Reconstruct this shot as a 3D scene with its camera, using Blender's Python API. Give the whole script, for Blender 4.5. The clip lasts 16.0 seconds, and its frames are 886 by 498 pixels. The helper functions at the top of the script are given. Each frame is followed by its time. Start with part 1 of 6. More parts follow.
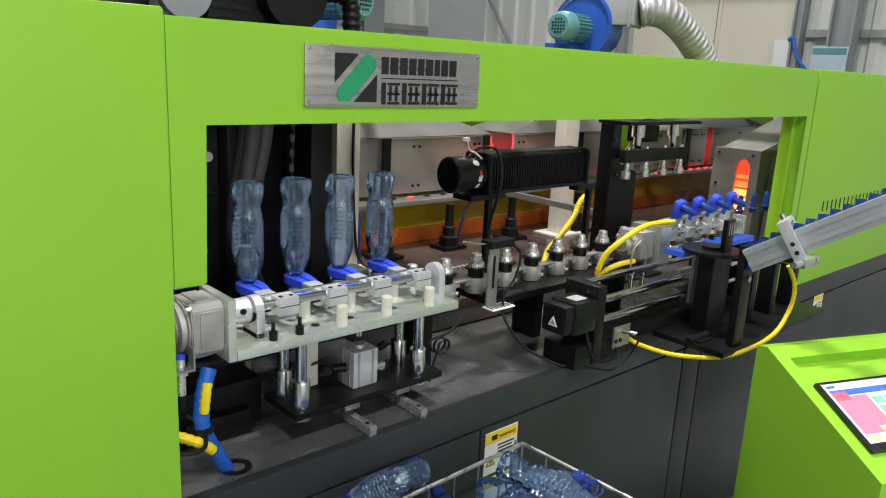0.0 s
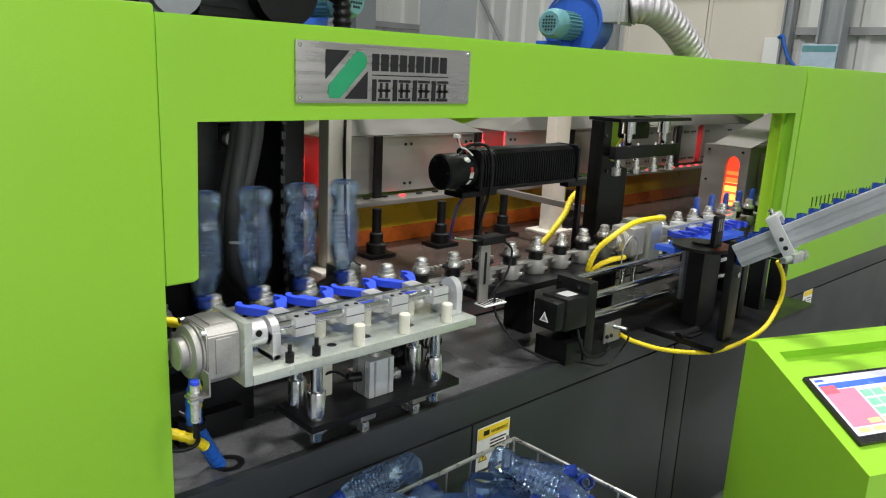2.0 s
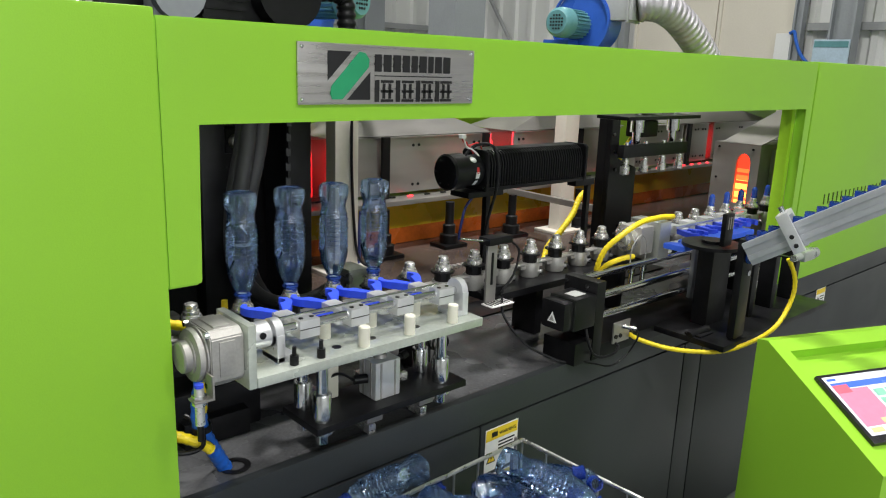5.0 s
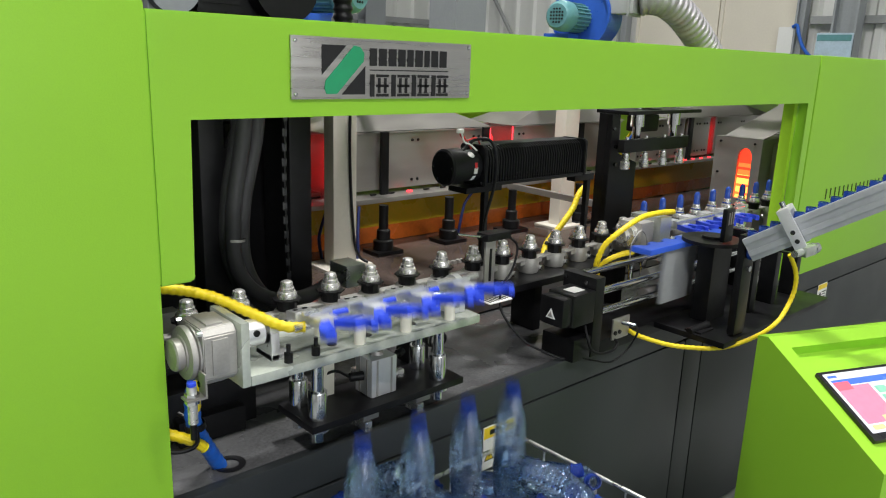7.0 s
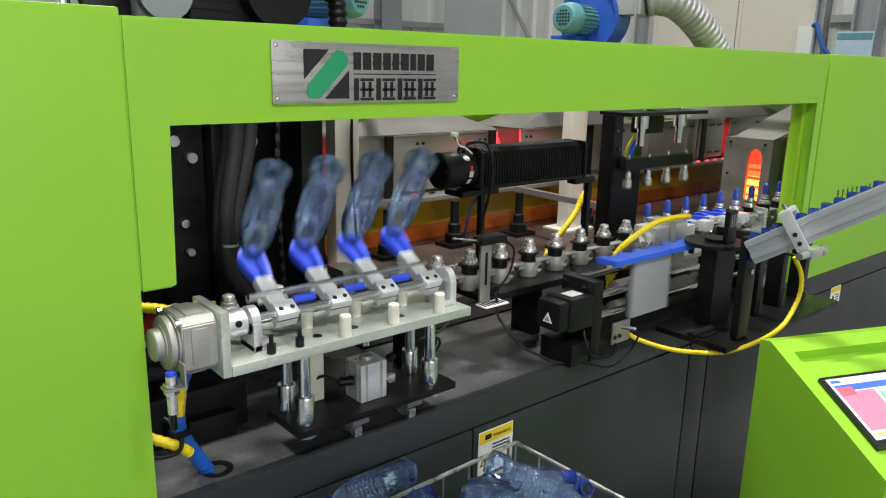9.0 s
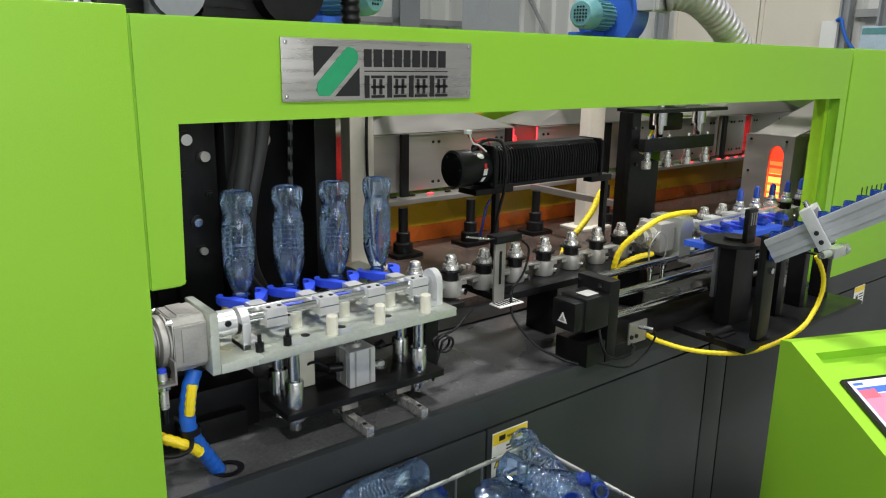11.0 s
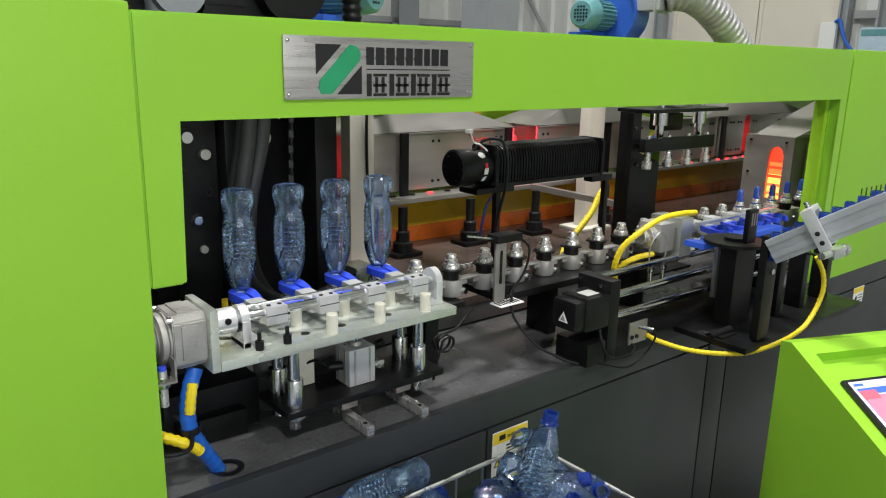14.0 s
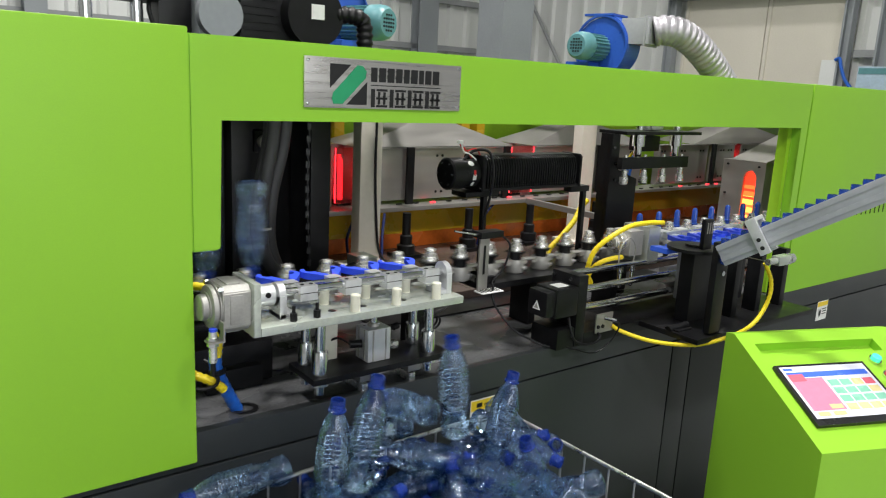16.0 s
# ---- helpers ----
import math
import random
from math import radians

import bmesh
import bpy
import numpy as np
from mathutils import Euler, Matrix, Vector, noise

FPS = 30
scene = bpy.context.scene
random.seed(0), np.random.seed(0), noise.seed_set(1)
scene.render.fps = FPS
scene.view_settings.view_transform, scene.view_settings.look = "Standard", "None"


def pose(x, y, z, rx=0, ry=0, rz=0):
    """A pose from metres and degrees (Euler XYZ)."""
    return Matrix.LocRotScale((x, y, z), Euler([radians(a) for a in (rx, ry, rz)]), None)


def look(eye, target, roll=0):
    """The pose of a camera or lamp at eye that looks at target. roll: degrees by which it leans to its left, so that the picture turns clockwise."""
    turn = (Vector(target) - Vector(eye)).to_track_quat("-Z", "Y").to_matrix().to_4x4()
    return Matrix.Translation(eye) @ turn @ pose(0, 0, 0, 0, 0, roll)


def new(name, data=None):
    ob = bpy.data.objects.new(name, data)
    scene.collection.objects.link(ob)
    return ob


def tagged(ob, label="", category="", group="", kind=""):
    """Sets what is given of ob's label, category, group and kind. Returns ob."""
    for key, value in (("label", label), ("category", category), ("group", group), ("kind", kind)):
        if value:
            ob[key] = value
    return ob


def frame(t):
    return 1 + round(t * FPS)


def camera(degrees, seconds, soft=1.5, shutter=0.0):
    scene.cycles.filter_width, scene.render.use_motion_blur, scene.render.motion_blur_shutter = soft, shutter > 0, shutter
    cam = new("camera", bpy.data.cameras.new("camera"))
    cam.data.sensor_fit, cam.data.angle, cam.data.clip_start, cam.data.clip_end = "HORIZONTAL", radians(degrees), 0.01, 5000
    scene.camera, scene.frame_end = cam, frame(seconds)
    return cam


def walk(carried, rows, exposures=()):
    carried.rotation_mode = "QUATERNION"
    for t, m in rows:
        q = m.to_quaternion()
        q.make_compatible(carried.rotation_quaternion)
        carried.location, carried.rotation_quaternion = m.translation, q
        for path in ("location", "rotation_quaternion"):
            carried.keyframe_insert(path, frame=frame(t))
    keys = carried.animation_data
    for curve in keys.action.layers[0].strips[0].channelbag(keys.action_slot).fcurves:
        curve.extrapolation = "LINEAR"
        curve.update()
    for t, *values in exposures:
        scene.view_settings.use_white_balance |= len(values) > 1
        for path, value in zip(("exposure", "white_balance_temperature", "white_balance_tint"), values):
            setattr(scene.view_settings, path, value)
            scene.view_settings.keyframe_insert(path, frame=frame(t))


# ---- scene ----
cam = camera(61.6, 16.0, soft=1.1, shutter=0.5)
PATH = [
    (0, (-0.694, -1.128, 1.626), (0.618, 0.304, 1.15), 2.9),
    (0.5, (-0.707, -1.125, 1.626), (0.623, 0.295, 1.16), 3.0),
    (1, (-0.703, -1.132, 1.624), (0.633, 0.28, 1.156), 3.1),
    (1.5, (-0.702, -1.133, 1.623), (0.633, 0.278, 1.147), 3.0),
    (2, (-0.697, -1.136, 1.623), (0.629, 0.282, 1.144), 2.8),
    (2.5, (-0.695, -1.14, 1.624), (0.625, 0.285, 1.148), 2.6),
    (3, (-0.69, -1.142, 1.624), (0.624, 0.29, 1.153), 2.4),
    (3.5, (-0.688, -1.145, 1.625), (0.62, 0.293, 1.156), 2.3),
    (4, (-0.686, -1.144, 1.624), (0.619, 0.296, 1.151), 2.2),
    (6.5, (-0.67, -1.136, 1.621), (0.63, 0.303, 1.133), 2.0),
    (7, (-0.663, -1.136, 1.622), (0.633, 0.305, 1.129), 2.0),
    (7.5, (-0.653, -1.142, 1.621), (0.636, 0.306, 1.128), 1.9),
    (8, (-0.64, -1.155, 1.622), (0.639, 0.303, 1.131), 1.7),
    (8.5, (-0.622, -1.167, 1.622), (0.643, 0.304, 1.135), 1.5),
    (9, (-0.605, -1.173, 1.622), (0.647, 0.31, 1.137), 1.3),
    (11.5, (-0.583, -1.169, 1.619), (0.62, 0.351, 1.127), 1.0),
    (12, (-0.584, -1.172, 1.619), (0.614, 0.352, 1.125), 1.1),
    (12.5, (-0.583, -1.171, 1.618), (0.613, 0.353, 1.122), 1.1),
    (13, (-0.579, -1.169, 1.618), (0.619, 0.352, 1.119), 1.1),
    (13.5, (-0.58, -1.165, 1.617), (0.623, 0.353, 1.12), 1.2),
    (14, (-0.587, -1.162, 1.617), (0.629, 0.349, 1.126), 1.2),
    (14.5, (-0.627, -1.162, 1.612), (0.609, 0.335, 1.128), 1.3),
    (15, (-0.665, -1.191, 1.603), (0.582, 0.301, 1.138), 1.8),
    (15.5, (-0.684, -1.321, 1.605), (0.544, 0.193, 1.158), 2.6),
    (16, (-0.726, -1.448, 1.605), (0.465, 0.101, 1.178), 2.9),
]
walk(cam, [(t, look(eye, target, roll)) for t, eye, target, roll in PATH])

# ---- light ----
world = bpy.data.worlds.new("hall_air")
scene.world = world
world.use_nodes = True
wbg = world.node_tree.nodes["Background"]
wbg.inputs[0].default_value = (0.86, 0.93, 1.0, 1)
wbg.inputs[1].default_value = 0.12


def area(name, loc, target, sx, sy, power, color=(1, 0.98, 0.95)):
    la = bpy.data.lights.new(name, "AREA")
    la.shape, la.size, la.size_y, la.energy, la.color = "RECTANGLE", sx, sy, power, color
    ob = new(name, la)
    ob.matrix_basis = look(loc, target)
    return ob


# unseen overhead lamps, assumed for the hall and powered to suit each spot
for i, (lx, ly) in enumerate(((-1.5, -3.2), (1.6, -3.2), (5.2, -3.4), (-1.5, 1.2), (1.2, 0.35), (4.6, 2.6), (1.0, 4.8))):
    area("assumed_hall_lamp", (lx, ly, 5.4), (lx, ly, 0), 0.42, 0.42, (165, 90, 6, 98, 214, 54, 86)[i])
# broad fill lamp added behind the camera to brighten the front faces
area("south_fill", (-1.0, -6.7, 2.6), (-0.5, 0, 1.2), 5.0, 2.2, 118, (0.92, 0.97, 1.0))

# ---- materials ----
def mat(name, color, rough=0.5, metal=0.0, var=0.06, scale=6.0, bump=0.0, bscale=60.0, rvar=0.08, spec=0.5,
        trans=0.0, ior=1.45, emit=None, power=0.0, stretch=None, coat=0.0, patch_color=None):
    m = bpy.data.materials.new(name)
    m.use_nodes = True
    nt = m.node_tree
    b = nt.nodes["Principled BSDF"]
    b.inputs["Metallic"].default_value = metal
    b.inputs["Specular IOR Level"].default_value = spec
    b.inputs["Transmission Weight"].default_value = trans
    b.inputs["IOR"].default_value = ior
    b.inputs["Coat Weight"].default_value = coat
    tc = nt.nodes.new("ShaderNodeTexCoord")
    mp = nt.nodes.new("ShaderNodeMapping")
    nt.links.new(tc.outputs["Object"], mp.inputs[0])
    if stretch:
        mp.inputs["Scale"].default_value = stretch
    n1 = nt.nodes.new("ShaderNodeTexNoise")
    n1.inputs["Scale"].default_value, n1.inputs["Detail"].default_value = scale, 5
    n2 = nt.nodes.new("ShaderNodeTexNoise")
    n2.inputs["Scale"].default_value, n2.inputs["Detail"].default_value = bscale, 3
    for n in (n1, n2):
        nt.links.new(mp.outputs[0], n.inputs["Vector"])
    mix = nt.nodes.new("ShaderNodeMix")
    mix.data_type = "RGBA"
    lo = [max(0, c * (1 - var * 1.6)) for c in color[:3]]
    hi = [min(1, c * (1 + var * 1.6)) for c in color[:3]]
    if patch_color:
        hi = list(patch_color)
    mix.inputs[6].default_value, mix.inputs[7].default_value = (*lo, 1), (*hi, 1)
    ramp = nt.nodes.new("ShaderNodeMapRange")
    ramp.inputs[1].default_value, ramp.inputs[2].default_value = 0.3, 0.7
    add = nt.nodes.new("ShaderNodeMath")
    add.operation = "MULTIPLY_ADD"
    nt.links.new(n2.outputs[0], add.inputs[0])
    add.inputs[1].default_value = 0.35
    sub = nt.nodes.new("ShaderNodeMath")
    sub.operation = "MULTIPLY"
    sub.inputs[1].default_value = 0.65
    nt.links.new(n1.outputs[0], sub.inputs[0])
    nt.links.new(sub.outputs[0], add.inputs[2])
    nt.links.new(add.outputs[0], ramp.inputs[0])
    nt.links.new(ramp.outputs[0], mix.inputs[0])
    nt.links.new(mix.outputs[2], b.inputs["Base Color"])
    rr = nt.nodes.new("ShaderNodeMapRange")
    rr.inputs[1].default_value, rr.inputs[2].default_value = 0.3, 0.7
    rr.inputs[3].default_value, rr.inputs[4].default_value = max(0.02, rough - rvar), min(1, rough + rvar)
    nt.links.new(n1.outputs[0], rr.inputs[0])
    nt.links.new(rr.outputs[0], b.inputs["Roughness"])
    if bump:
        bp = nt.nodes.new("ShaderNodeBump")
        bp.inputs["Strength"].default_value, bp.inputs["Distance"].default_value = bump, 0.002
        nt.links.new(n2.outputs[0], bp.inputs["Height"])
        nt.links.new(bp.outputs[0], b.inputs["Normal"])
    if emit:
        b.inputs["Emission Color"].default_value = (*emit, 1)
        b.inputs["Emission Strength"].default_value = power
    return m


GREEN = mat("green_powder_coat", (0.265, 0.55, 0.034), 0.38, var=0.03, scale=2.5, bump=0.12, bscale=420, rvar=0.05)
GREEN_IN = mat("green_inner_coat", (0.27, 0.50, 0.02), 0.45, var=0.05)
DARK = mat("anthracite_coat", (0.029, 0.033, 0.035), 0.38, var=0.12, scale=3, bump=0.1, bscale=380, rvar=0.07)
DECK = mat("worn_grey_deck", (0.08, 0.081, 0.084), 0.27, var=0.28, scale=5, bump=0.06, bscale=160, rvar=0.12)
BLACK = mat("black_oxide_steel", (0.007, 0.007, 0.008), 0.36, var=0.3, scale=12, bump=0.05, spec=0.35)
BLACKP = mat("black_plastic", (0.007, 0.007, 0.008), 0.38, var=0.2, scale=20, spec=0.35)
BLACKG = mat("gloss_black_metal", (0.014, 0.014, 0.015), 0.22, var=0.2, scale=20, spec=0.7)
RUBBER = mat("dark_grey_hose", (0.028, 0.028, 0.031), 0.55, var=0.15, scale=14)
GROOVE = mat("seam_shadow_gap", (0.01, 0.012, 0.01), 0.8)
STEEL = mat("brushed_stainless", (0.38, 0.362, 0.345), 0.38, metal=0.66, var=0.045, scale=4, bump=0.05, bscale=110, stretch=(1, 2.5, 7))
CHROME = mat("ground_chrome_rod", (0.72, 0.73, 0.75), 0.14, metal=1, var=0.05, scale=9)
ALU = mat("milled_aluminium", (0.64, 0.67, 0.64), 0.27, metal=0.8, var=0.07, scale=9, bump=0.04, bscale=120)
ALUW = mat("anodised_aluminium", (0.72, 0.73, 0.75), 0.33, metal=0.6, var=0.05, scale=12)
CAST = mat("cast_grey_metal", (0.42, 0.41, 0.39), 0.48, metal=0.55, var=0.1, scale=18, bump=0.1, bscale=200)
ALUP = mat("anodised_lift_plate", (0.56, 0.60, 0.54), 0.24, metal=0.45, var=0.10, scale=7, bump=0.03, bscale=140, rvar=0.1)
NICKEL = mat("nickel_mandrel", (0.76, 0.75, 0.73), 0.26, metal=0.8, var=0.06, scale=30)
BLUEJ = mat("blue_nylon", (0.03, 0.075, 0.70), 0.42, var=0.08, scale=30)
BLUEC = mat("blue_comb_plastic", (0.04, 0.13, 0.75), 0.45, var=0.06, scale=20)
YELLOW = mat("yellow_spiral_wrap", (0.80, 0.62, 0.015), 0.4, var=0.08, scale=25)
BLUEW = mat("blue_spiral_wrap", (0.015, 0.12, 0.55), 0.4, var=0.1, scale=25)
WHITE = mat("off_white_paint", (0.66, 0.62, 0.55), 0.5, var=0.04, scale=4)
NYLON = mat("natural_nylon", (0.75, 0.73, 0.62), 0.45, var=0.04)
BLOWER = mat("blue_blower_paint", (0.025, 0.09, 0.42), 0.32, var=0.08, scale=8)
TEAL = mat("teal_motor_paint", (0.10, 0.25, 0.27), 0.38, var=0.1, scale=10)
FOIL = mat("aluminium_foil_duct", (0.40, 0.385, 0.415), 0.42, metal=0.45, var=0.18, scale=14, bump=0.8, bscale=55)
WALLW = mat("white_corrugated_sheet", (0.72, 0.73, 0.72), 0.5, var=0.04, scale=1.2)
BEIGE = mat("cream_sandwich_panel", (0.66, 0.62, 0.54), 0.55, var=0.04, scale=1.0)
COLGREY = mat("grey_column_paint", (0.27, 0.29, 0.31), 0.5, var=0.07, scale=2)
STEELGREY = mat("grey_purlin", (0.30, 0.31, 0.32), 0.5, var=0.08, scale=3)
FLOOR = mat("grey_epoxy_floor", (0.30, 0.31, 0.31), 0.35, var=0.12, scale=1.5, bump=0.03)
CEIL = mat("pale_roof_sheet", (0.55, 0.56, 0.56), 0.6, var=0.05)
# faint emission stands in for light spread inside the acrylic
REDACR = mat("red_acrylic_faint_glow", (0.93, 0.38, 0.36), 0.08, var=0.03, trans=0.97, ior=1.15, emit=(1, 0.05, 0.05), power=0.015)
GLOW = mat("heater_glow", (0.9, 0.2, 0.05), 0.5, emit=(1.0, 0.035, 0.015), power=2.2)
GLOWO = mat("heater_orange_glow", (0.9, 0.3, 0.05), 0.5, emit=(1.0, 0.09, 0.02), power=3.2)
GLOWY = mat("heater_hot_glow", (0.9, 0.4, 0.05), 0.5, emit=(1.0, 0.24, 0.045), power=4.5)
GLOWR = mat("red_glow", (0.9, 0.1, 0.1), 0.5, emit=(1.0, 0.03, 0.05), power=2.6)
# strong emission for the hidden tube that reddens the oven panel
HIDDEN_GLOW = mat("hidden_red_glow", (0.9, 0.1, 0.1), 0.5, emit=(1.0, 0.012, 0.025), power=9.0)
NAVY = mat("navy_air_line", (0.006, 0.013, 0.08), 0.4, var=0.1, scale=25)
PREFORM = mat("blue_preform_pet", (0.03, 0.09, 0.46), 0.1, var=0.1, trans=0.45, ior=1.5)
NECK = mat("blue_pet_neck", (0.04, 0.11, 0.60), 0.12, var=0.05, trans=0.75, ior=1.5)
WIRE = mat("zinc_wire", (0.62, 0.62, 0.60), 0.3, metal=0.9, var=0.1, scale=30)
LABELY = mat("yellow_label", (0.85, 0.62, 0.03), 0.45)
LABELW = mat("white_label", (0.82, 0.82, 0.80), 0.45)
INK = mat("black_print", (0.01, 0.01, 0.011), 0.5)
PLATE = mat("brushed_nameplate", (0.55, 0.53, 0.52), 0.3, metal=0.95, var=0.08, scale=4, bump=0.05, bscale=80, stretch=(1, 1, 24))
LOGOG = mat("green_logo_enamel", (0.02, 0.30, 0.13), 0.4)
REDP = mat("red_plastic", (0.55, 0.03, 0.03), 0.4)
# colour of the orange reflection low on the oven back, drawn as a strip
ORANGE = mat("orange_reflection_sheet", (0.45, 0.10, 0.015), 0.25, var=0.2, scale=4)
# orange patches on the yellow-green sheet stand in for reflected orange
YGREEN = mat("yellow_green_guard", (0.55, 0.42, 0.012), 0.3, var=0.25, scale=3, patch_color=(0.50, 0.25, 0.015))
CHUTE = mat("grey_anodised_profile", (0.42, 0.44, 0.47), 0.42, metal=0.4, var=0.06, scale=9)
# brown tint puts the orange mirrored in the steel table into its colour
TABLE = mat("brown_reflection_table", (0.075, 0.055, 0.048), 0.18, var=0.35, scale=4, rvar=0.1, bump=0.04, bscale=120)
POSTER = mat("pale_blue_poster", (0.40, 0.52, 0.62), 0.4, var=0.12, scale=5)
SLOT = mat("dark_green_slot", (0.03, 0.06, 0.008), 0.7)
BEZEL = mat("screen_bezel", (0.015, 0.015, 0.017), 0.3)


def screen_mat(name, color, power=1.0):
    return mat(name, color, 0.25, emit=color, power=power)


SCR = {"white": screen_mat("screen_white", (0.62, 0.63, 0.72), 0.26), "blue": screen_mat("screen_blue", (0.06, 0.14, 0.62), 0.32),
       "pink": screen_mat("screen_pink", (0.72, 0.20, 0.30), 0.32), "green": screen_mat("screen_green", (0.20, 0.46, 0.34), 0.28),
       "yellow": screen_mat("screen_yellow", (0.58, 0.50, 0.26), 0.28), "red": screen_mat("screen_red", (0.60, 0.12, 0.17), 0.3)}
LED = mat("green_pilot_lamp", (0.05, 0.8, 0.3), 0.2, emit=(0.05, 0.9, 0.35), power=1.5)


def pet_material():
    m = mat("clear_blue_pet", (0.72, 0.84, 0.97), 0.06, var=0.03, scale=20, trans=0.9, ior=1.35, bump=0.5, bscale=170, rvar=0.03)
    nt = m.node_tree
    b, out = nt.nodes["Principled BSDF"], nt.nodes["Material Output"]
    tr = nt.nodes.new("ShaderNodeBsdfTransparent")
    tr.inputs[0].default_value = (0.80, 0.90, 0.985, 1)
    gl = nt.nodes.new("ShaderNodeBsdfGlossy")
    gl.inputs["Color"].default_value, gl.inputs["Roughness"].default_value = (0.95, 0.98, 1.0, 1), 0.022
    bp = [n for n in nt.nodes if n.type == "BUMP"][0]
    bp.inputs["Strength"].default_value, bp.inputs["Distance"].default_value = 0.45, 0.0022
    nt.links.new(bp.outputs[0], gl.inputs["Normal"])
    lw = nt.nodes.new("ShaderNodeFresnel")
    lw.inputs[0].default_value = 1.82
    nt.links.new(bp.outputs[0], lw.inputs["Normal"])
    df = nt.nodes.new("ShaderNodeBsdfTranslucent")
    df.inputs[0].default_value = (0.08, 0.30, 1.0, 1)
    dr = nt.nodes.new("ShaderNodeBsdfDiffuse")
    dr.inputs[0].default_value = (0.08, 0.30, 1.0, 1)
    ms = nt.nodes.new("ShaderNodeMixShader")
    ms.inputs[0].default_value = 0.5
    nt.links.new(df.outputs[0], ms.inputs[1])
    nt.links.new(dr.outputs[0], ms.inputs[2])
    m0 = nt.nodes.new("ShaderNodeMixShader")
    m0.inputs[0].default_value = 0.06
    nt.links.new(tr.outputs[0], m0.inputs[1])
    nt.links.new(ms.outputs[0], m0.inputs[2])
    mx = nt.nodes.new("ShaderNodeMixShader")
    nt.links.new(lw.outputs[0], mx.inputs[0])
    nt.links.new(m0.outputs[0], mx.inputs[1])
    nt.links.new(gl.outputs[0], mx.inputs[2])
    nt.links.new(mx.outputs[0], out.inputs[0])
    return m


PET = pet_material()


# ---- mesh tools ----
class Mesh:
    """Collects primitives in one bmesh."""

    def __init__(self):
        self.bm = bmesh.new()

    def box(self, x0, x1, y0, y1, z0, z1, bevel=0.0, m=None):
        r = bmesh.ops.create_cube(self.bm, size=1)
        mm = Matrix.Translation(((x0 + x1) / 2, (y0 + y1) / 2, (z0 + z1) / 2)) @ Matrix.Diagonal((abs(x1 - x0), abs(y1 - y0), abs(z1 - z0), 1))
        bmesh.ops.transform(self.bm, matrix=mm, verts=r["verts"])
        vs = r["verts"]
        if bevel:
            es = list({e for v in vs for e in v.link_edges})
            g = bmesh.ops.bevel(self.bm, geom=es, offset=bevel, segments=2, affect="EDGES", profile=0.7)
            vs = list({v for f in g["faces"] for v in f.verts} | {v for v in vs if v.is_valid})
        if m is not None:
            bmesh.ops.transform(self.bm, matrix=m, verts=vs)
        return self

    def cyl(self, p, q, r, r2=None, n=18, caps=True):
        p, q = Vector(p), Vector(q)
        d = q - p
        mm = Matrix.Translation((p + q) / 2) @ d.to_track_quat("Z", "Y").to_matrix().to_4x4()
        g = bmesh.ops.create_cone(self.bm, cap_ends=caps, segments=n, radius1=r, radius2=r if r2 is None else r2, depth=d.length, matrix=mm)
        for f in {f for v in g["verts"] for f in v.link_faces}:
            f.smooth = len(f.verts) == 4
        return self

    def lathe(self, prof, m=None, n=20, wave=None):
        """Turns (radius, height) pairs round z; wave(angle, height) scales the radius."""
        rings = []
        for r, z in prof:
            ring = []
            for k in range(n):
                a = 2 * math.pi * k / n
                s = r * (wave(a, z) if wave else 1)
                v = Vector((s * math.cos(a), s * math.sin(a), z))
                ring.append(self.bm.verts.new(m @ v if m is not None else v))
            rings.append(ring)
        for a, b in zip(rings, rings[1:]):
            for k in range(n):
                f = self.bm.faces.new((a[k], a[(k + 1) % n], b[(k + 1) % n], b[k]))
                f.smooth = True
        return self

    def tube(self, pts, r, n=10, smooth=True, sub=6, ridge=0.0, pitch=0.01):
        """A tube along a smooth curve; ridge makes it ribbed like spiral wrap."""
        pts = [Vector(p) for p in pts]
        path = []
        for i in range(len(pts) - 1):
            p0, p1, p2, p3 = pts[max(i - 1, 0)], pts[i], pts[i + 1], pts[min(i + 2, len(pts) - 1)]
            for k in range(sub):
                t = k / sub
                path.append(0.5 * (2 * p1 + (p2 - p0) * t + (2 * p0 - 5 * p1 + 4 * p2 - p3) * t * t + (3 * p1 - p0 - 3 * p2 + p3) * t ** 3))
        path.append(pts[-1])
        if ridge:
            fine, gone = [], 0.0
            step = pitch / 4
            total = sum((b - a).length for a, b in zip(path, path[1:]))
            cnt = max(8, int(total / step))
            seg, left = 0, 0.0
            for k in range(cnt + 1):
                want = total * k / cnt
                while seg < len(path) - 2 and gone + (path[seg + 1] - path[seg]).length < want:
                    gone += (path[seg + 1] - path[seg]).length
                    seg += 1
                L = (path[seg + 1] - path[seg]).length
                fine.append(path[seg].lerp(path[seg + 1], min(1, (want - gone) / max(L, 1e-9))))
            path = fine
        rings = []
        up = Vector((0.13, 0.27, 1)).normalized()
        for i, p in enumerate(path):
            d = (path[min(i + 1, len(path) - 1)] - path[max(i - 1, 0)]).normalized()
            s = d.cross(up)
            s = s.normalized() if s.length > 1e-4 else Vector((1, 0, 0))
            u = s.cross(d).normalized()
            up = u
            rr = r * (1 + (ridge if i % 4 in (1, 2) else 0))
            rings.append([self.bm.verts.new(p + rr * (math.cos(2 * math.pi * k / n) * s + math.sin(2 * math.pi * k / n) * u)) for k in range(n)])
        for a, b in zip(rings, rings[1:]):
            for k in range(n):
                f = self.bm.faces.new((a[k], a[(k + 1) % n], b[(k + 1) % n], b[k]))
                f.smooth = smooth
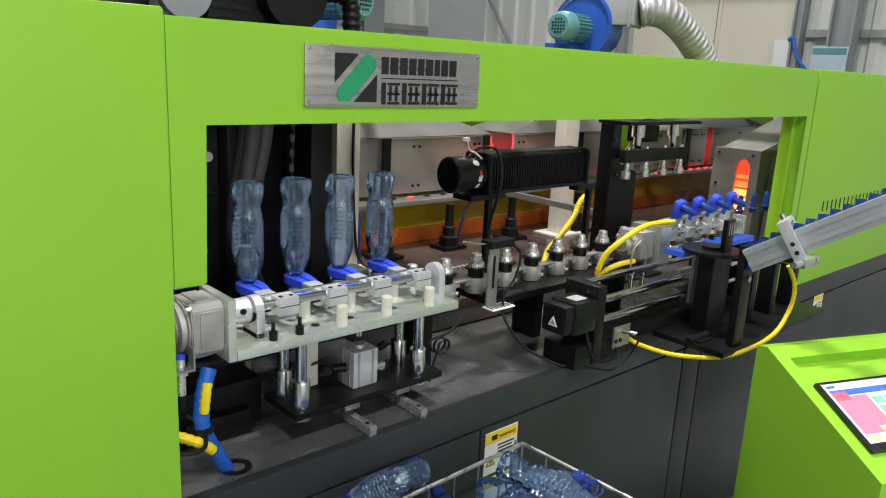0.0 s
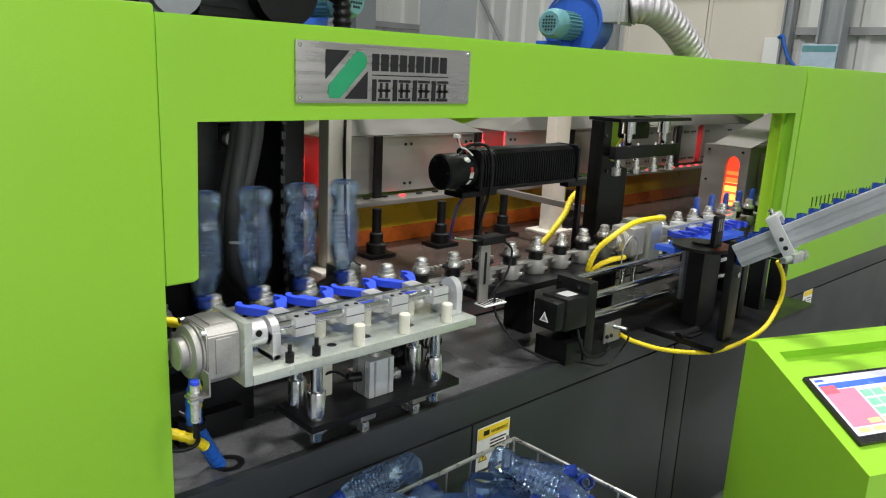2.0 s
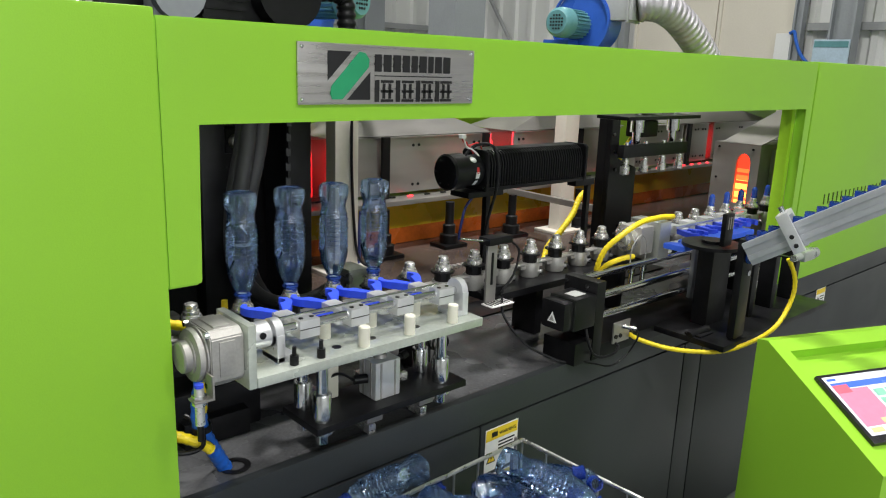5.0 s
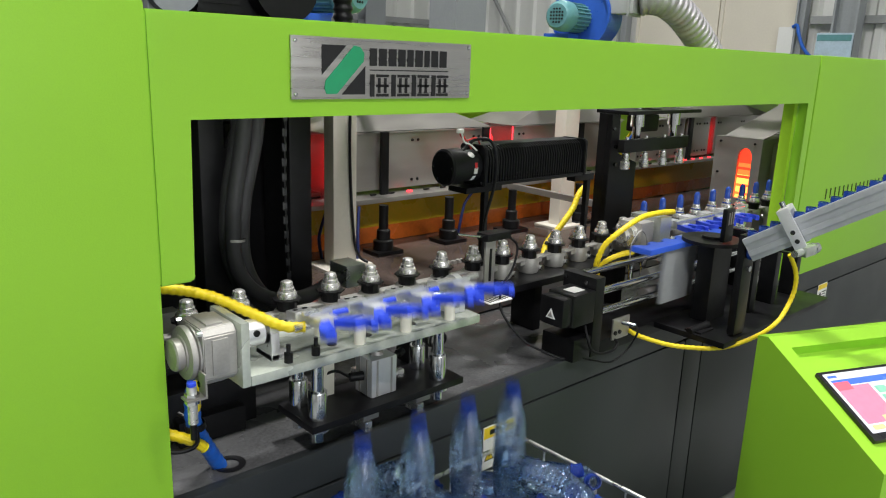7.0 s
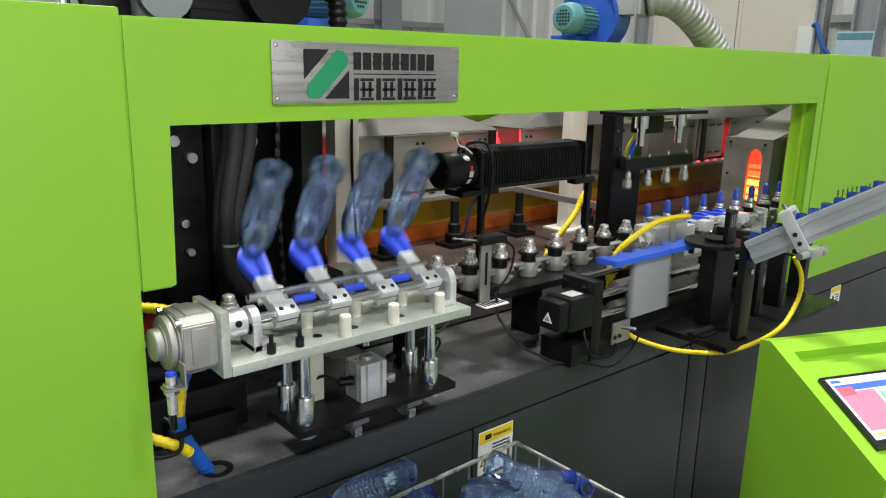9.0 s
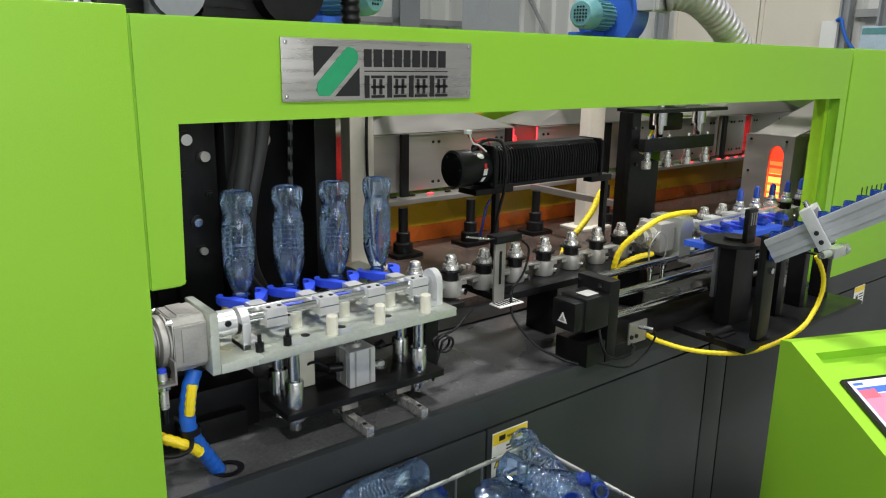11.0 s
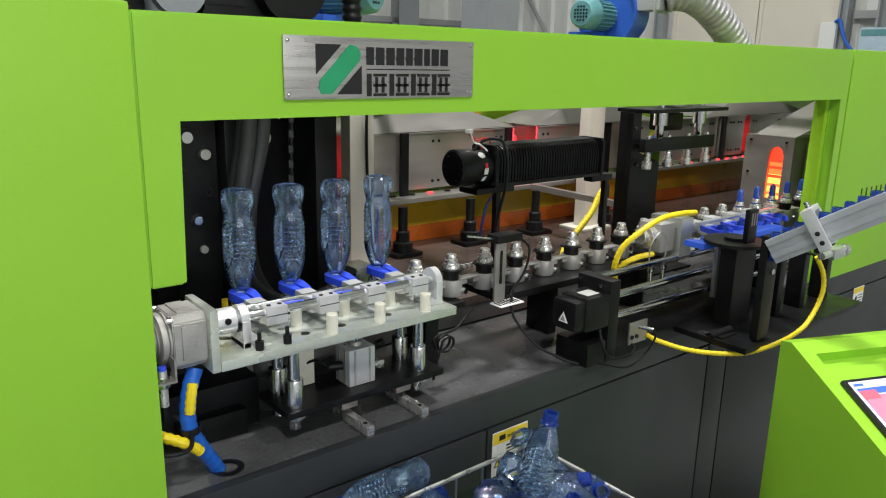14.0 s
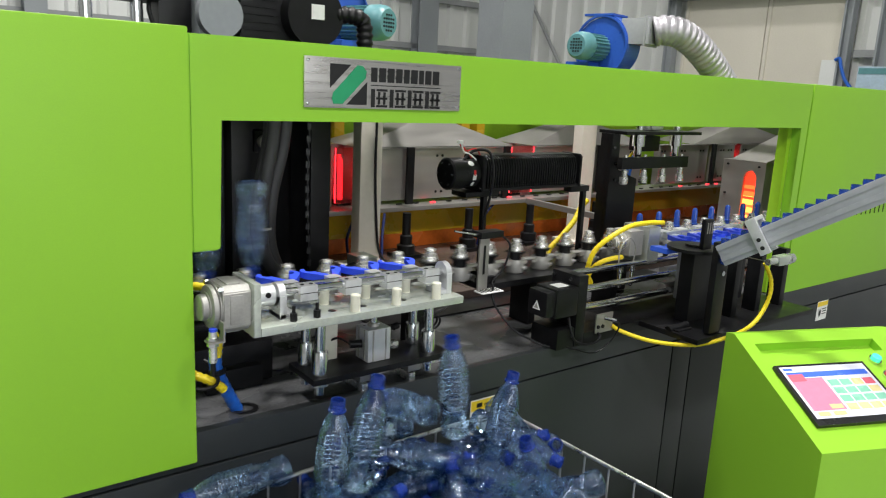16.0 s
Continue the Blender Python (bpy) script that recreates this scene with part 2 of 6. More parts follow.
        for ring, flip in ((rings[0], True), (rings[-1], False)):
            self.bm.faces.new(ring[::-1] if not flip else ring)
        return self

    def prism(self, pts, axis, a, b, bevel=0.0):
        """Extrudes a polygon of pairs along an axis from a to b."""
        def at(p, h):
            return {"x": (h, p[0], p[1]), "y": (p[0], h, p[1]), "z": (p[0], p[1], h)}[axis]
        lo = [self.bm.verts.new(at(p, a)) for p in pts]
        hi = [self.bm.verts.new(at(p, b)) for p in pts]
        fs = [self.bm.faces.new(lo), self.bm.faces.new(hi[::-1])]
        for i in range(len(pts)):
            j = (i + 1) % len(pts)
            fs.append(self.bm.faces.new((lo[j], lo[i], hi[i], hi[j])))
        if bevel:
            es = list({e for f in fs for e in f.edges})
            bmesh.ops.bevel(self.bm, geom=es, offset=bevel, segments=2, affect="EDGES")
        return self

    def hull(self, lo, hi):
        """A block between two quads of four points each."""
        a = [self.bm.verts.new(p) for p in lo]
        b = [self.bm.verts.new(p) for p in hi]
        self.bm.faces.new(a[::-1])
        self.bm.faces.new(b)
        for i in range(4):
            j = (i + 1) % 4
            self.bm.faces.new((a[i], a[j], b[j], b[i]))
        return self

    def turn(self, m):
        bmesh.ops.transform(self.bm, matrix=m, verts=self.bm.verts)
        return self

    def data(self, name, material):
        bmesh.ops.recalc_face_normals(self.bm, faces=self.bm.faces)
        me = bpy.data.meshes.new(name)
        self.bm.to_mesh(me)
        self.bm.free()
        me.materials.append(material)
        me.set_sharp_from_angle(angle=0.6)
        return me


def thing(name, label, category, at=(0, 0, 0), group="", kind=""):
    ob = new(name)
    ob.empty_display_size = 0.05
    ob.matrix_basis = Matrix.Translation(at)
    return tagged(ob, label, category, group, kind)


def part(name, mesh, material, parent, label="", local=False):
    """Links a mesh under a thing or part; its points are in world space unless local."""
    ob = new(name, mesh.data(name, material) if isinstance(mesh, Mesh) else mesh)
    ob.parent = parent
    if not local:
        base = parent
        while base.parent:
            base = base.parent
        if base is parent:
            ob.matrix_parent_inverse = parent.matrix_basis.inverted()
    return tagged(ob, label) if label else ob


def solid(name, mesh, material, label, category, group="", kind=""):
    return tagged(new(name, mesh.data(name, material)), label, category, group, kind)


def letters(text, size, m, name, material, parent, depth=0.0004):
    cu = bpy.data.curves.new(name, "FONT")
    cu.body, cu.size, cu.extrude = text, size, depth
    tmp = bpy.data.objects.new(name, cu)
    scene.collection.objects.link(tmp)
    bpy.context.view_layer.update()
    me = bpy.data.meshes.new_from_object(tmp.evaluated_get(bpy.context.evaluated_depsgraph_get()))
    bpy.data.objects.remove(tmp)
    me.transform(m)
    me.materials.clear()
    me.materials.append(material)
    return part(name, me, material, parent)


# ---- hall ----
def hall():
    solid("floor", Mesh().box(-9, 12, -8, 9, -0.1, 0), FLOOR, "smooth grey epoxy factory floor", "floor", kind="structure")
    solid("ceiling", Mesh().box(-9, 12, -8, 9, 6.0, 6.1), CEIL, "pale metal roof sheet high above", "ceiling", kind="structure")
    back = Mesh().box(-9, 7.2, 7.1, 7.25, 0, 6)
    x = -9.0
    while x < 7.0:
        back.prism([(x, 7.1), (x + 0.03, 7.06), (x + 0.09, 7.06), (x + 0.12, 7.1)], "z", 0.9, 6.0)
        x += 0.3
    solid("wall_north", back, WALLW, "white corrugated steel factory wall", "wall", kind="structure")
    side = Mesh().box(7.1, 7.25, -8, 7.1, 0, 6)
    y = 4.3
    while y < 7.0:
        side.prism([(7.1, y), (7.06, y + 0.03), (7.06, y + 0.09), (7.1, y + 0.12)], "z", 0.9, 6.0)
        y += 0.3
    y = -7.8
    while y < 2.1:
        side.prism([(7.1, y), (7.06, y + 0.03), (7.06, y + 0.09), (7.1, y + 0.12)], "z", 0.9, 6.0)
        y += 0.3
    solid("wall_east", side, WALLW, "white corrugated steel wall beside the big doors", "wall", kind="structure")
    solid("wall_south", Mesh().box(-9, 12, -8.1, -8, 0, 6), WALLW, "plain white factory wall", "wall", kind="structure")
    solid("wall_west", Mesh().box(-9.1, -9, -8, 9, 0, 6), WALLW, "plain white factory wall", "wall", kind="structure")
    for a, b in ((2.3, 3.12), (3.13, 4.15)):
        door = thing("sliding_door", "cream insulated sliding door panel in the factory wall", "door", (7.0, a, 0), "sliding door panels", "structure")
        part("door_panel", Mesh().box(7.0, 7.06, a, b, 0.02, 2.9, 0.006), BEIGE, door)
        part("edge_trim", Mesh().box(6.985, 7.0, b - 0.05, b - 0.01, 0.02, 3.1), BEIGE, door)
    solid("door_rail", Mesh().box(6.75, 7.06, 2.2, 4.3, 2.72, 2.84, 0.01), STEELGREY, "grey steel rail above the sliding doors", "rail", kind="structure")
    for i, (cx, cy) in enumerate(((4.72, 4.75), (6.8, 1.74), (0.6, 6.9), (6.92, 4.26), (-4, 6.9), (5.2, 6.9), (6.94, 2.22))):
        col = Mesh()
        w, d = ((0.42, 0.4), (0.16, 0.22), (0.2, 0.2), (0.1, 0.12), (0.2, 0.2), (0.3, 0.2), (0.1, 0.09))[i]
        col.box(cx - w / 2, cx + w / 2, cy - d / 2, cy - d / 2 + 0.02, 0, 6)
        col.box(cx - w / 2, cx + w / 2, cy + d / 2 - 0.02, cy + d / 2, 0, 6)
        col.box(cx - 0.01, cx + 0.01, cy - d / 2 + 0.02, cy + d / 2 - 0.02, 0, 6)
        if i == 0:
            col.box(cx - w / 2, cx - w / 2 + 0.015, cy - d / 2 + 0.02, cy + d / 2 - 0.02, 0, 6)
        solid("steel_column", col, COLGREY, "grey painted steel hall column", "column", "hall columns", "structure")
    for z in (1.5, 2.08, 2.7, 3.5):
        solid("purlin", Mesh().box(-9, 6.9, 6.98, 7.06, z, z + 0.07), STEELGREY, "grey horizontal steel wall purlin", "beam", "wall purlins", "structure")
        solid("purlin", Mesh().box(6.98, 7.06, -7.8, 2.16, z, z + 0.07), STEELGREY, "grey horizontal steel wall purlin", "beam", "wall purlins", "structure")
    solid("wall_brace", Mesh().cyl((1.3, 6.93, 1.4), (4.8, 6.93, 4.6), 0.03), STEELGREY, "slanting grey steel wind brace", "beam", kind="structure")
    solid("wall_brace", Mesh().cyl((6.93, 5.55, 1.3), (6.93, 7.0, 3.2), 0.025), STEELGREY, "slanting grey steel wind brace", "beam", kind="structure")
    box = thing("wall_box", "pale switch box with a blue air hose", "box", (6.95, 1.6, 1.8))
    part("box_body", Mesh().box(6.9, 6.99, 2.26, 2.42, 1.5, 2.05, 0.01), WALLW, box)
    part("air_hose", Mesh().tube([(6.88, 2.27, 2.05), (6.86, 2.22, 2.06), (6.85, 2.19, 1.98), (6.85, 2.12, 1.84), (6.86, 1.98, 1.72), (6.9, 1.8, 1.66)], 0.016), BLUEW, box, "blue hose")
    poster = thing("wall_poster", "pale notice board hung on the steel column", "poster", (6.7, 1.78, 1.7))
    part("board", Mesh().box(6.66, 6.68, 1.62, 1.94, 1.55, 1.98, 0.004), POSTER, poster)
    part("blue_band", Mesh().box(6.656, 6.66, 1.63, 1.93, 1.91, 1.965), TEAL, poster)
    # plain white boards added as tall windows at the south end, out of view
    for wx in (-2.6, -0.4, 1.8):
        w = thing("added_window", "unseen plain white board added as a tall window", "window", (wx, -8, 1.5), "hall windows", "structure")
        part("window_board", Mesh().box(wx - 0.95, wx + 0.95, -8.0, -7.96, 1.5, 3.7, 0.005), WHITE, w)


hall()


# ---- machine body ----
def machine_body():
    mach = thing("machine_housing", "lime-green blow moulding machine housing with open front", "machine", (1.0, 0.8, 0))
    part("left_panel", Mesh().box(-4.2, -0.246, -0.014, 0.04, 0.805, 1.691, 0.006), GREEN, mach, "large lime-green side panel")
    part("end_panel", Mesh().box(-4.24, -4.203, -0.014, 1.75, 0.0, 1.69, 0.004), GREEN, mach)
    part("panel_seam", Mesh().box(-0.247, -0.242, 0.006, 0.03, 0.9, 1.675), GROOVE, mach)
    front = Mesh()
    front.prism([(-0.242, 1.256), (-0.188, 1.256), (-0.182, 1.262), (-0.182, 1.521), (2.062, 1.521), (2.062, 0.842), (2.107, 0.842), (2.107, 1.68), (-0.242, 1.68)], "y", 0.0, 0.035, 0.003)
    part("front_frame", front, GREEN, mach, "lime-green header and posts round the opening")
    part("frame_return", Mesh().box(2.036, 2.061, 0.036, 0.075, 0.87, 1.518), GREEN_IN, mach)
    part("header_return", Mesh().box(-0.18, 2.025, 0.036, 0.075, 1.523, 1.538), GREEN_IN, mach)
    part("right_panel", Mesh().box(2.112, 5.6, -0.002, 0.04, 0.842, 1.682, 0.006), GREEN, mach, "lime-green side panel with vent slots")
    for k in range(26):
        part("vent_slot", Mesh().box(2.33 + k * 0.042, 2.338 + k * 0.042, -0.004, -0.0025, 1.15, 1.19), SLOT, mach)
    part("deck", Mesh().box(-4.2, 5.6, 0.002, 1.72, 0.845, 0.865, 0.002), DECK, mach, "dark grey steel machine deck")
    part("deck_fascia", Mesh().box(-4.2, 5.6, -0.004, 0.02, 0.79, 0.868, 0.003), DARK, mach)
    for a, b in ((-4.2, -1.906), (-1.9, -0.6), (-0.596, 0.487), (0.492, 1.405), (1.411, 1.516), (1.522, 3.6), (3.606, 5.6)):
        part("base_door", Mesh().box(a, b, -0.003, 0.03, 0.06, 0.784, 0.004), DARK, mach, "anthracite base panel")
    part("plinth", Mesh().box(-4.2, 5.6, 0.05, 1.7, 0.0, 0.84), BLACK, mach)
    part("back_panel", Mesh().box(-4.2, 5.6, 1.72, 1.75, 0.866, 1.66), GREEN_IN, mach)
    part("roof_panel", Mesh().box(0.62, 5.6, 1.5, 1.75, 1.66, 1.68), GREEN_IN, mach)
    for x in (0.80, 1.02, 1.98, 2.3):
        part("roof_beam", Mesh().box(x, x + 0.06, 0.05, 1.5, 1.655, 1.68, 0.002), GREEN_IN, mach)
    # unseen cover that keeps light off the mould side; also carries the roof motor
    part("left_shade_roof", Mesh().box(-4.2, 0.62, 0.30, 1.75, 1.655, 1.675), BLACK, mach)
    # two unseen covers added to shade the outlet deflector and the right end
    part("front_shade_roof", Mesh().box(2.5, 3.9, 0.05, 0.9, 1.655, 1.675), GREEN_IN, mach)
    part("right_shade_roof", Mesh().box(3.9, 5.6, 0.05, 1.49, 1.655, 1.675), GREEN_IN, mach)
    # added strip that puts the blurred orange reflection into colour
    part("orange_reflection", Mesh().box(0.5, 4.6, 1.21, 1.22, 0.901, 0.965), ORANGE, mach, "orange strip for the reflection below the guard sheet")
    part("upper_guard", Mesh().box(0.5, 4.6, 1.21, 1.22, 0.966, 1.083), YGREEN, mach, "yellow-green guard sheet")
    for x in (0.9, 1.62, 1.72, 2.6):
        part("guard_post", Mesh().box(x, x + 0.05, 1.5, 1.56, 0.87, 1.655), YGREEN, mach)
    # mid floor plate with the chain slot
    part("oven_table", Mesh().box(0.44, 4.6, 0.52, 1.6, 0.866, 0.9, 0.003), TABLE, mach, "steel oven table with the brown reflection in its colour")
    part("dark_slot", Mesh().box(0.45, 1.9, 0.40, 0.518, 0.866, 0.872), BLACK, mach)
    for px in (0.722, 1.93):
        part("white_post", Mesh().box(px, px + 0.095, 0.97, 1.03, 0.903, 1.655, 0.004), WHITE, mach, "off-white square steel post")
        part("post_foot", Mesh().box(px - 0.05, px + 0.14, 0.93, 1.07, 0.9, 0.912, 0.002), WHITE, mach)
    part("post_cable", Mesh().tube([(0.79, 0.965, 1.6), (0.785, 0.965, 1.3), (0.80, 0.962, 1.02), (0.818, 0.955, 0.94), (0.84, 0.93, 0.918)], 0.005), BLACKP, mach)


machine_body()


def nameplate():
    np_ = thing("nameplate", "brushed steel nameplate with green and black emblem", "sign", (0.2, -0.002, 1.6))
    part("plate", Mesh().box(-0.003, 0.412, -0.005, -0.001, 1.548, 1.654, 0.001), PLATE, np_)
    part("emblem_corner", Mesh().prism([(0.057, 1.641), (0.108, 1.641), (0.057, 1.590)], "y", -0.0062, -0.0052), INK, np_)
    part("emblem_corner", Mesh().prism([(0.149, 1.606), (0.149, 1.556), (0.098, 1.556)], "y", -0.0062, -0.0052), INK, np_)
    part("emblem_stroke", Mesh().prism([(0.062, 1.566), (0.066, 1.557), (0.088, 1.557), (0.145, 1.614), (0.147, 1.628), (0.138, 1.639), (0.124, 1.641), (0.064, 1.580)], "y", -0.0064, -0.0052, 0.0003), LOGOG, np_)
    x = 0.159
    for w in (0.016, 0.018, 0.018, 0.017, 0.015, 0.018, 0.013, 0.017, 0.018):
        part("letter_bar", Mesh().box(x, x + w, -0.0062, -0.0052, 1.607, 1.638), INK, np_)
        x += w + 0.0046
    part("rule", Mesh().box(0.159, 0.351, -0.0062, -0.0052, 1.5985, 1.6005), INK, np_)
    for k in range(4):
        gx = 0.160 + k * 0.0495
        for a, b, c, d in ((0, 0.010, 0.0, 0.040), (0.014, 0.043, 0.035, 0.040), (0.014, 0.043, 0.0, 0.005), (0.018, 0.024, 0.006, 0.034), (0.032, 0.038, 0.006, 0.034), (0.014, 0.043, 0.017, 0.022)):
            part("sign_bar", Mesh().box(gx + a, gx + b, -0.0062, -0.0052, 1.552 + c, 1.552 + d), INK, np_)
    for sx in (0.005, 0.404):
        for sz in (1.557, 1.646):
            part("screw", Mesh().lathe([(0.0001, 0.003), (0.003, 0.0025), (0.0042, 0)], pose(sx, -0.005, sz, 90), 10), CHROME, np_)


nameplate()


# ---- labels on the base ----
def warn_label(x, z, w, h, y=-0.0045):
    lb = thing("warning_label", "white and yellow electrical warning sticker on the base panel", "label", (x, y, z))
    part("sheet", Mesh().box(x, x + w, y - 0.0008, y, z, z + h), LABELW, lb)
    return lb


def labels():
    lb = warn_label(0.502, 0.655, 0.115, 0.115)
    y = -0.0058
    part("header_band", Mesh().box(0.504, 0.615, y, -0.0053, 0.738, 0.767), LABELY, lb)
    letters("WARNING", 0.0125, pose(0.548, y - 0.0006, 0.747, 90), "print", INK, lb)
    part("sign_block", Mesh().box(0.523, 0.543, y - 0.0006, y - 0.0001, 0.746, 0.759), INK, lb)
    part("triangle", Mesh().prism([(0.508, 0.678), (0.540, 0.678), (0.524, 0.708)], "y", y - 0.0003, y + 0.0004), INK, lb)
    part("triangle_fill", Mesh().prism([(0.512, 0.681), (0.536, 0.681), (0.524, 0.703)], "y", y - 0.0006, y - 0.0003), LABELY, lb)
    part("bolt_mark", Mesh().prism([(0.522, 0.699), (0.527, 0.699), (0.525, 0.692), (0.528, 0.692), (0.522, 0.682), (0.523, 0.690), (0.520, 0.690)], "y", y - 0.0009, y - 0.0006), INK, lb)
    for k in range(4):
        part("print_line", Mesh().box(0.548, 0.606 - 0.006 * (k % 2), y, -0.0053, 0.725 - k * 0.009, 0.729 - k * 0.009), INK, lb)
    lb.matrix_basis = pose(0.004, 0, -0.001) @ lb.matrix_basis
    lb2 = thing("warning_label", "lower white and yellow warning sticker on the base panel", "label", (0.55, -0.0045, 0.53))
    part("sheet", Mesh().box(0.502, 0.617, -0.0053, -0.0045, 0.535, 0.645), LABELW, lb2)
    part("header_band", Mesh().box(0.504, 0.615, y, -0.0053, 0.615, 0.643), LABELY, lb2)
    letters("WARNING", 0.0125, pose(0.548, y - 0.0006, 0.624, 90), "print", INK, lb2)
    lb2.matrix_basis = pose(0.004, 0, -0.001) @ lb2.matrix_basis
    lb3 = thing("hand_label", "small white caution sticker with a yellow band", "label", (2.45, -0.005, 0.72))
    part("sheet", Mesh().box(2.380, 2.470, -0.0056, -0.0048, 0.735, 0.82), LABELW, lb3)
    part("header_band", Mesh().box(2.383, 2.467, -0.0062, -0.0056, 0.797, 0.817), LABELY, lb3)
    part("hand_mark", Mesh().prism([(2.397, 0.788), (2.407, 0.775), (2.415, 0.788), (2.417, 0.76), (2.407, 0.748), (2.399, 0.76)], "y", -0.0062, -0.0056), INK, lb3)
    for k in range(3):
        part("print_line", Mesh().box(2.425, 2.460, -0.0062, -0.0056, 0.782 - k * 0.011, 0.786 - k * 0.011), INK, lb3)
    lb3.matrix_basis = pose(0.024, 0, -0.03) @ lb3.matrix_basis


labels()


# ---- oven behind ----
def oven():
    ov = thing("preform_oven", "stainless steel preform heating oven with red lit windows", "oven", (1.8, 1.3, 0.9))
    for a, b in ((0.87, 1.69), (1.85, 2.67), (2.83, 3.30), (3.34, 3.585), (3.655, 4.35)):
        part("oven_panel", Mesh().box(a, b, 1.20, 1.24, 1.115, 1.335, 0.003), STEEL, ov, "brushed stainless oven panel")
        for u in (0.04, 0.5, 0.95):
            for z in (1.145, 1.305):
                for k in (0, 0.03):
                    x = a + u * (b - a - 0.06) + k
                    part("bolt", Mesh().cyl((x, 1.196, z), (x, 1.201, z), 0.006, n=8), BLACK, ov)
        part("panel_lip", Mesh().box(a, b, 1.192, 1.25, 1.336, 1.342, 0.001), STEEL, ov)
    for a, b in ((0.84, 1.70), (1.83, 2.70), (3.15, 4.35)):
        m = (a + b) / 2
        part("hood", Mesh().hull([(a, 1.2, 1.345), (b, 1.2, 1.345), (b, 1.5, 1.345), (a, 1.5, 1.345)], [(m - 0.1, 1.27, 1.45), (m + 0.1, 1.27, 1.45), (m + 0.1, 1.4, 1.45), (m - 0.1, 1.4, 1.45)]), STEEL, ov, "sloping stainless hood")
        part("hood_duct", Mesh().box(m - 0.1, m + 0.1, 1.27, 1.4, 1.451, 1.655), STEEL, ov)
    # clear red panes with a glowing tube; a glowing strip on either side imitates light in the acrylic edge
    # the narrow third pane is added for the red stripe reflected on the panel
    for a, b in ((0.742, 0.866), (1.695, 1.842), (3.59, 3.65)):
        m = (a + b) / 2
        part("red_pane", Mesh().box(a, b, 1.205, 1.211, 1.115, 1.343, 0.001), REDACR, ov, "red lit acrylic pane")
        part("lamp_well", Mesh().box(a - 0.01, b + 0.01, 1.36, 1.37, 1.10, 1.345).box(a - 0.01, a - 0.004, 1.22, 1.36, 1.10, 1.345).box(b + 0.004, b + 0.01, 1.22, 1.36, 1.10, 1.345), STEEL, ov)
        part("red_tube", Mesh().lathe([(0.010, 1.125), (0.010, 1.27), (0.007, 1.292), (0.001, 1.30)], pose(m - 0.005, 1.26, 0), 14), GLOWR, ov, "glowing red tube")
        part("red_tube", Mesh().cyl((m + 0.025, 1.32, 1.125), (m + 0.025, 1.32, 1.30), 0.006, n=12), GLOWR, ov)
        for x in (a, b - 0.003) if a < 3 else ():
            part("edge_glow", Mesh().box(x, x + 0.003, 1.2, 1.2045, 1.118, 1.34), GLOWR, ov)
        part("lamp_foot", Mesh().box(m - 0.03, m + 0.035, 1.235, 1.33, 1.101, 1.124, 0.003), BLACK, ov)
    part("front_rail", Mesh().box(0.6, 2.3, 1.10, 1.14, 1.085, 1.103, 0.002), STEEL, ov, "bright steel guide rail")
    part("rail_shelf", Mesh().box(0.6, 4.3, 1.145, 1.3, 1.085, 1.10), STEEL, ov)
    part("cross_rail", Mesh().box(-0.012, 0.012, 0, 0.62, -0.012, 0.012).turn(pose(1.725, 1.098, 1.094, 0, 0, 178)), STEEL, ov)
    for k in range(36):
        part("carrier_lamp", Mesh().box(1.02 + k * 0.09, 1.045 + k * 0.09, 1.16, 1.17, 1.103, 1.108), GLOWR if k % 5 == 2 or k > 23 and k % 3 else BLACK, ov)
    for x, y in ((1.005, 1.06), (1.338, 1.06), (1.70, 1.05), (2.1, 1.0)):
        part("support_base", Mesh().box(x - 0.06, x + 0.06, y - 0.05, y + 0.05, 0.9, 0.915, 0.003), BLACK, ov)
        part("support_post", Mesh().lathe([(0.001, 0.915), (0.038, 0.915), (0.038, 0.95), (0.026, 0.955), (0.026, 0.99), (0.018, 0.995), (0.018, 1.085), (0.001, 1.085)], pose(x, y, 0)), BLACK, ov, "black column support")
    for x in (1.09, 1.64, 2.3, 3.32):
        part("shield_strip", Mesh().box(x - 0.017, x + 0.017, 1.165, 1.18, 1.101, 1.345), BLACK, ov)
    for pts in ([(0.822, 1.12, 1.084), (0.79, 1.1, 1.03), (0.776, 1.1, 0.97), (0.77, 1.08, 0.906)], [(0.80, 1.13, 1.084), (0.765, 1.11, 1.03), (0.745, 1.1, 0.98), (0.75, 1.09, 0.906)], [(1.531, 1.12, 1.085), (1.474, 1.11, 1.04), (1.444, 1.1, 0.977), (1.43, 1.1, 0.906)]):
        part("cable", Mesh().tube(pts, 0.006), NAVY, ov, "dark blue air line")
    part("cable", Mesh().tube([(0.92, 1.1, 1.08), (0.88, 1.05, 1.0), (0.86, 1.02, 0.92), (0.84, 1.0, 0.905)], 0.006), NAVY, ov)
    # chain slots in the table
    for k in range(15):
        part("slot_tooth", Mesh().box(1.02 + k * 0.024, 1.034 + k * 0.024, 0.78, 0.80, 0.901, 0.912), CAST, ov)
    # hot outlet box with arched window
    ob = thing("oven_outlet", "stainless oven outlet box with glowing arched window", "oven", (2.4, 0.4, 0.9))
    face = Mesh()
    y0, y1, z0, z1 = 0.27, 0.475, 0.9, 1.35
    cy, w, zb, zt = 0.338, 0.030, 1.10, 1.268
    arch = [(cy - w, zb)] + [(cy - w * math.cos(math.pi * k / 10), zt + w * 1.4 * math.sin(math.pi * k / 10)) for k in range(11)] + [(cy + w, zb)]
    face.box(2.33, 2.345, y0, cy - w, z0, z1)
    face.box(2.33, 2.345, cy + w, y1, z0, z1)
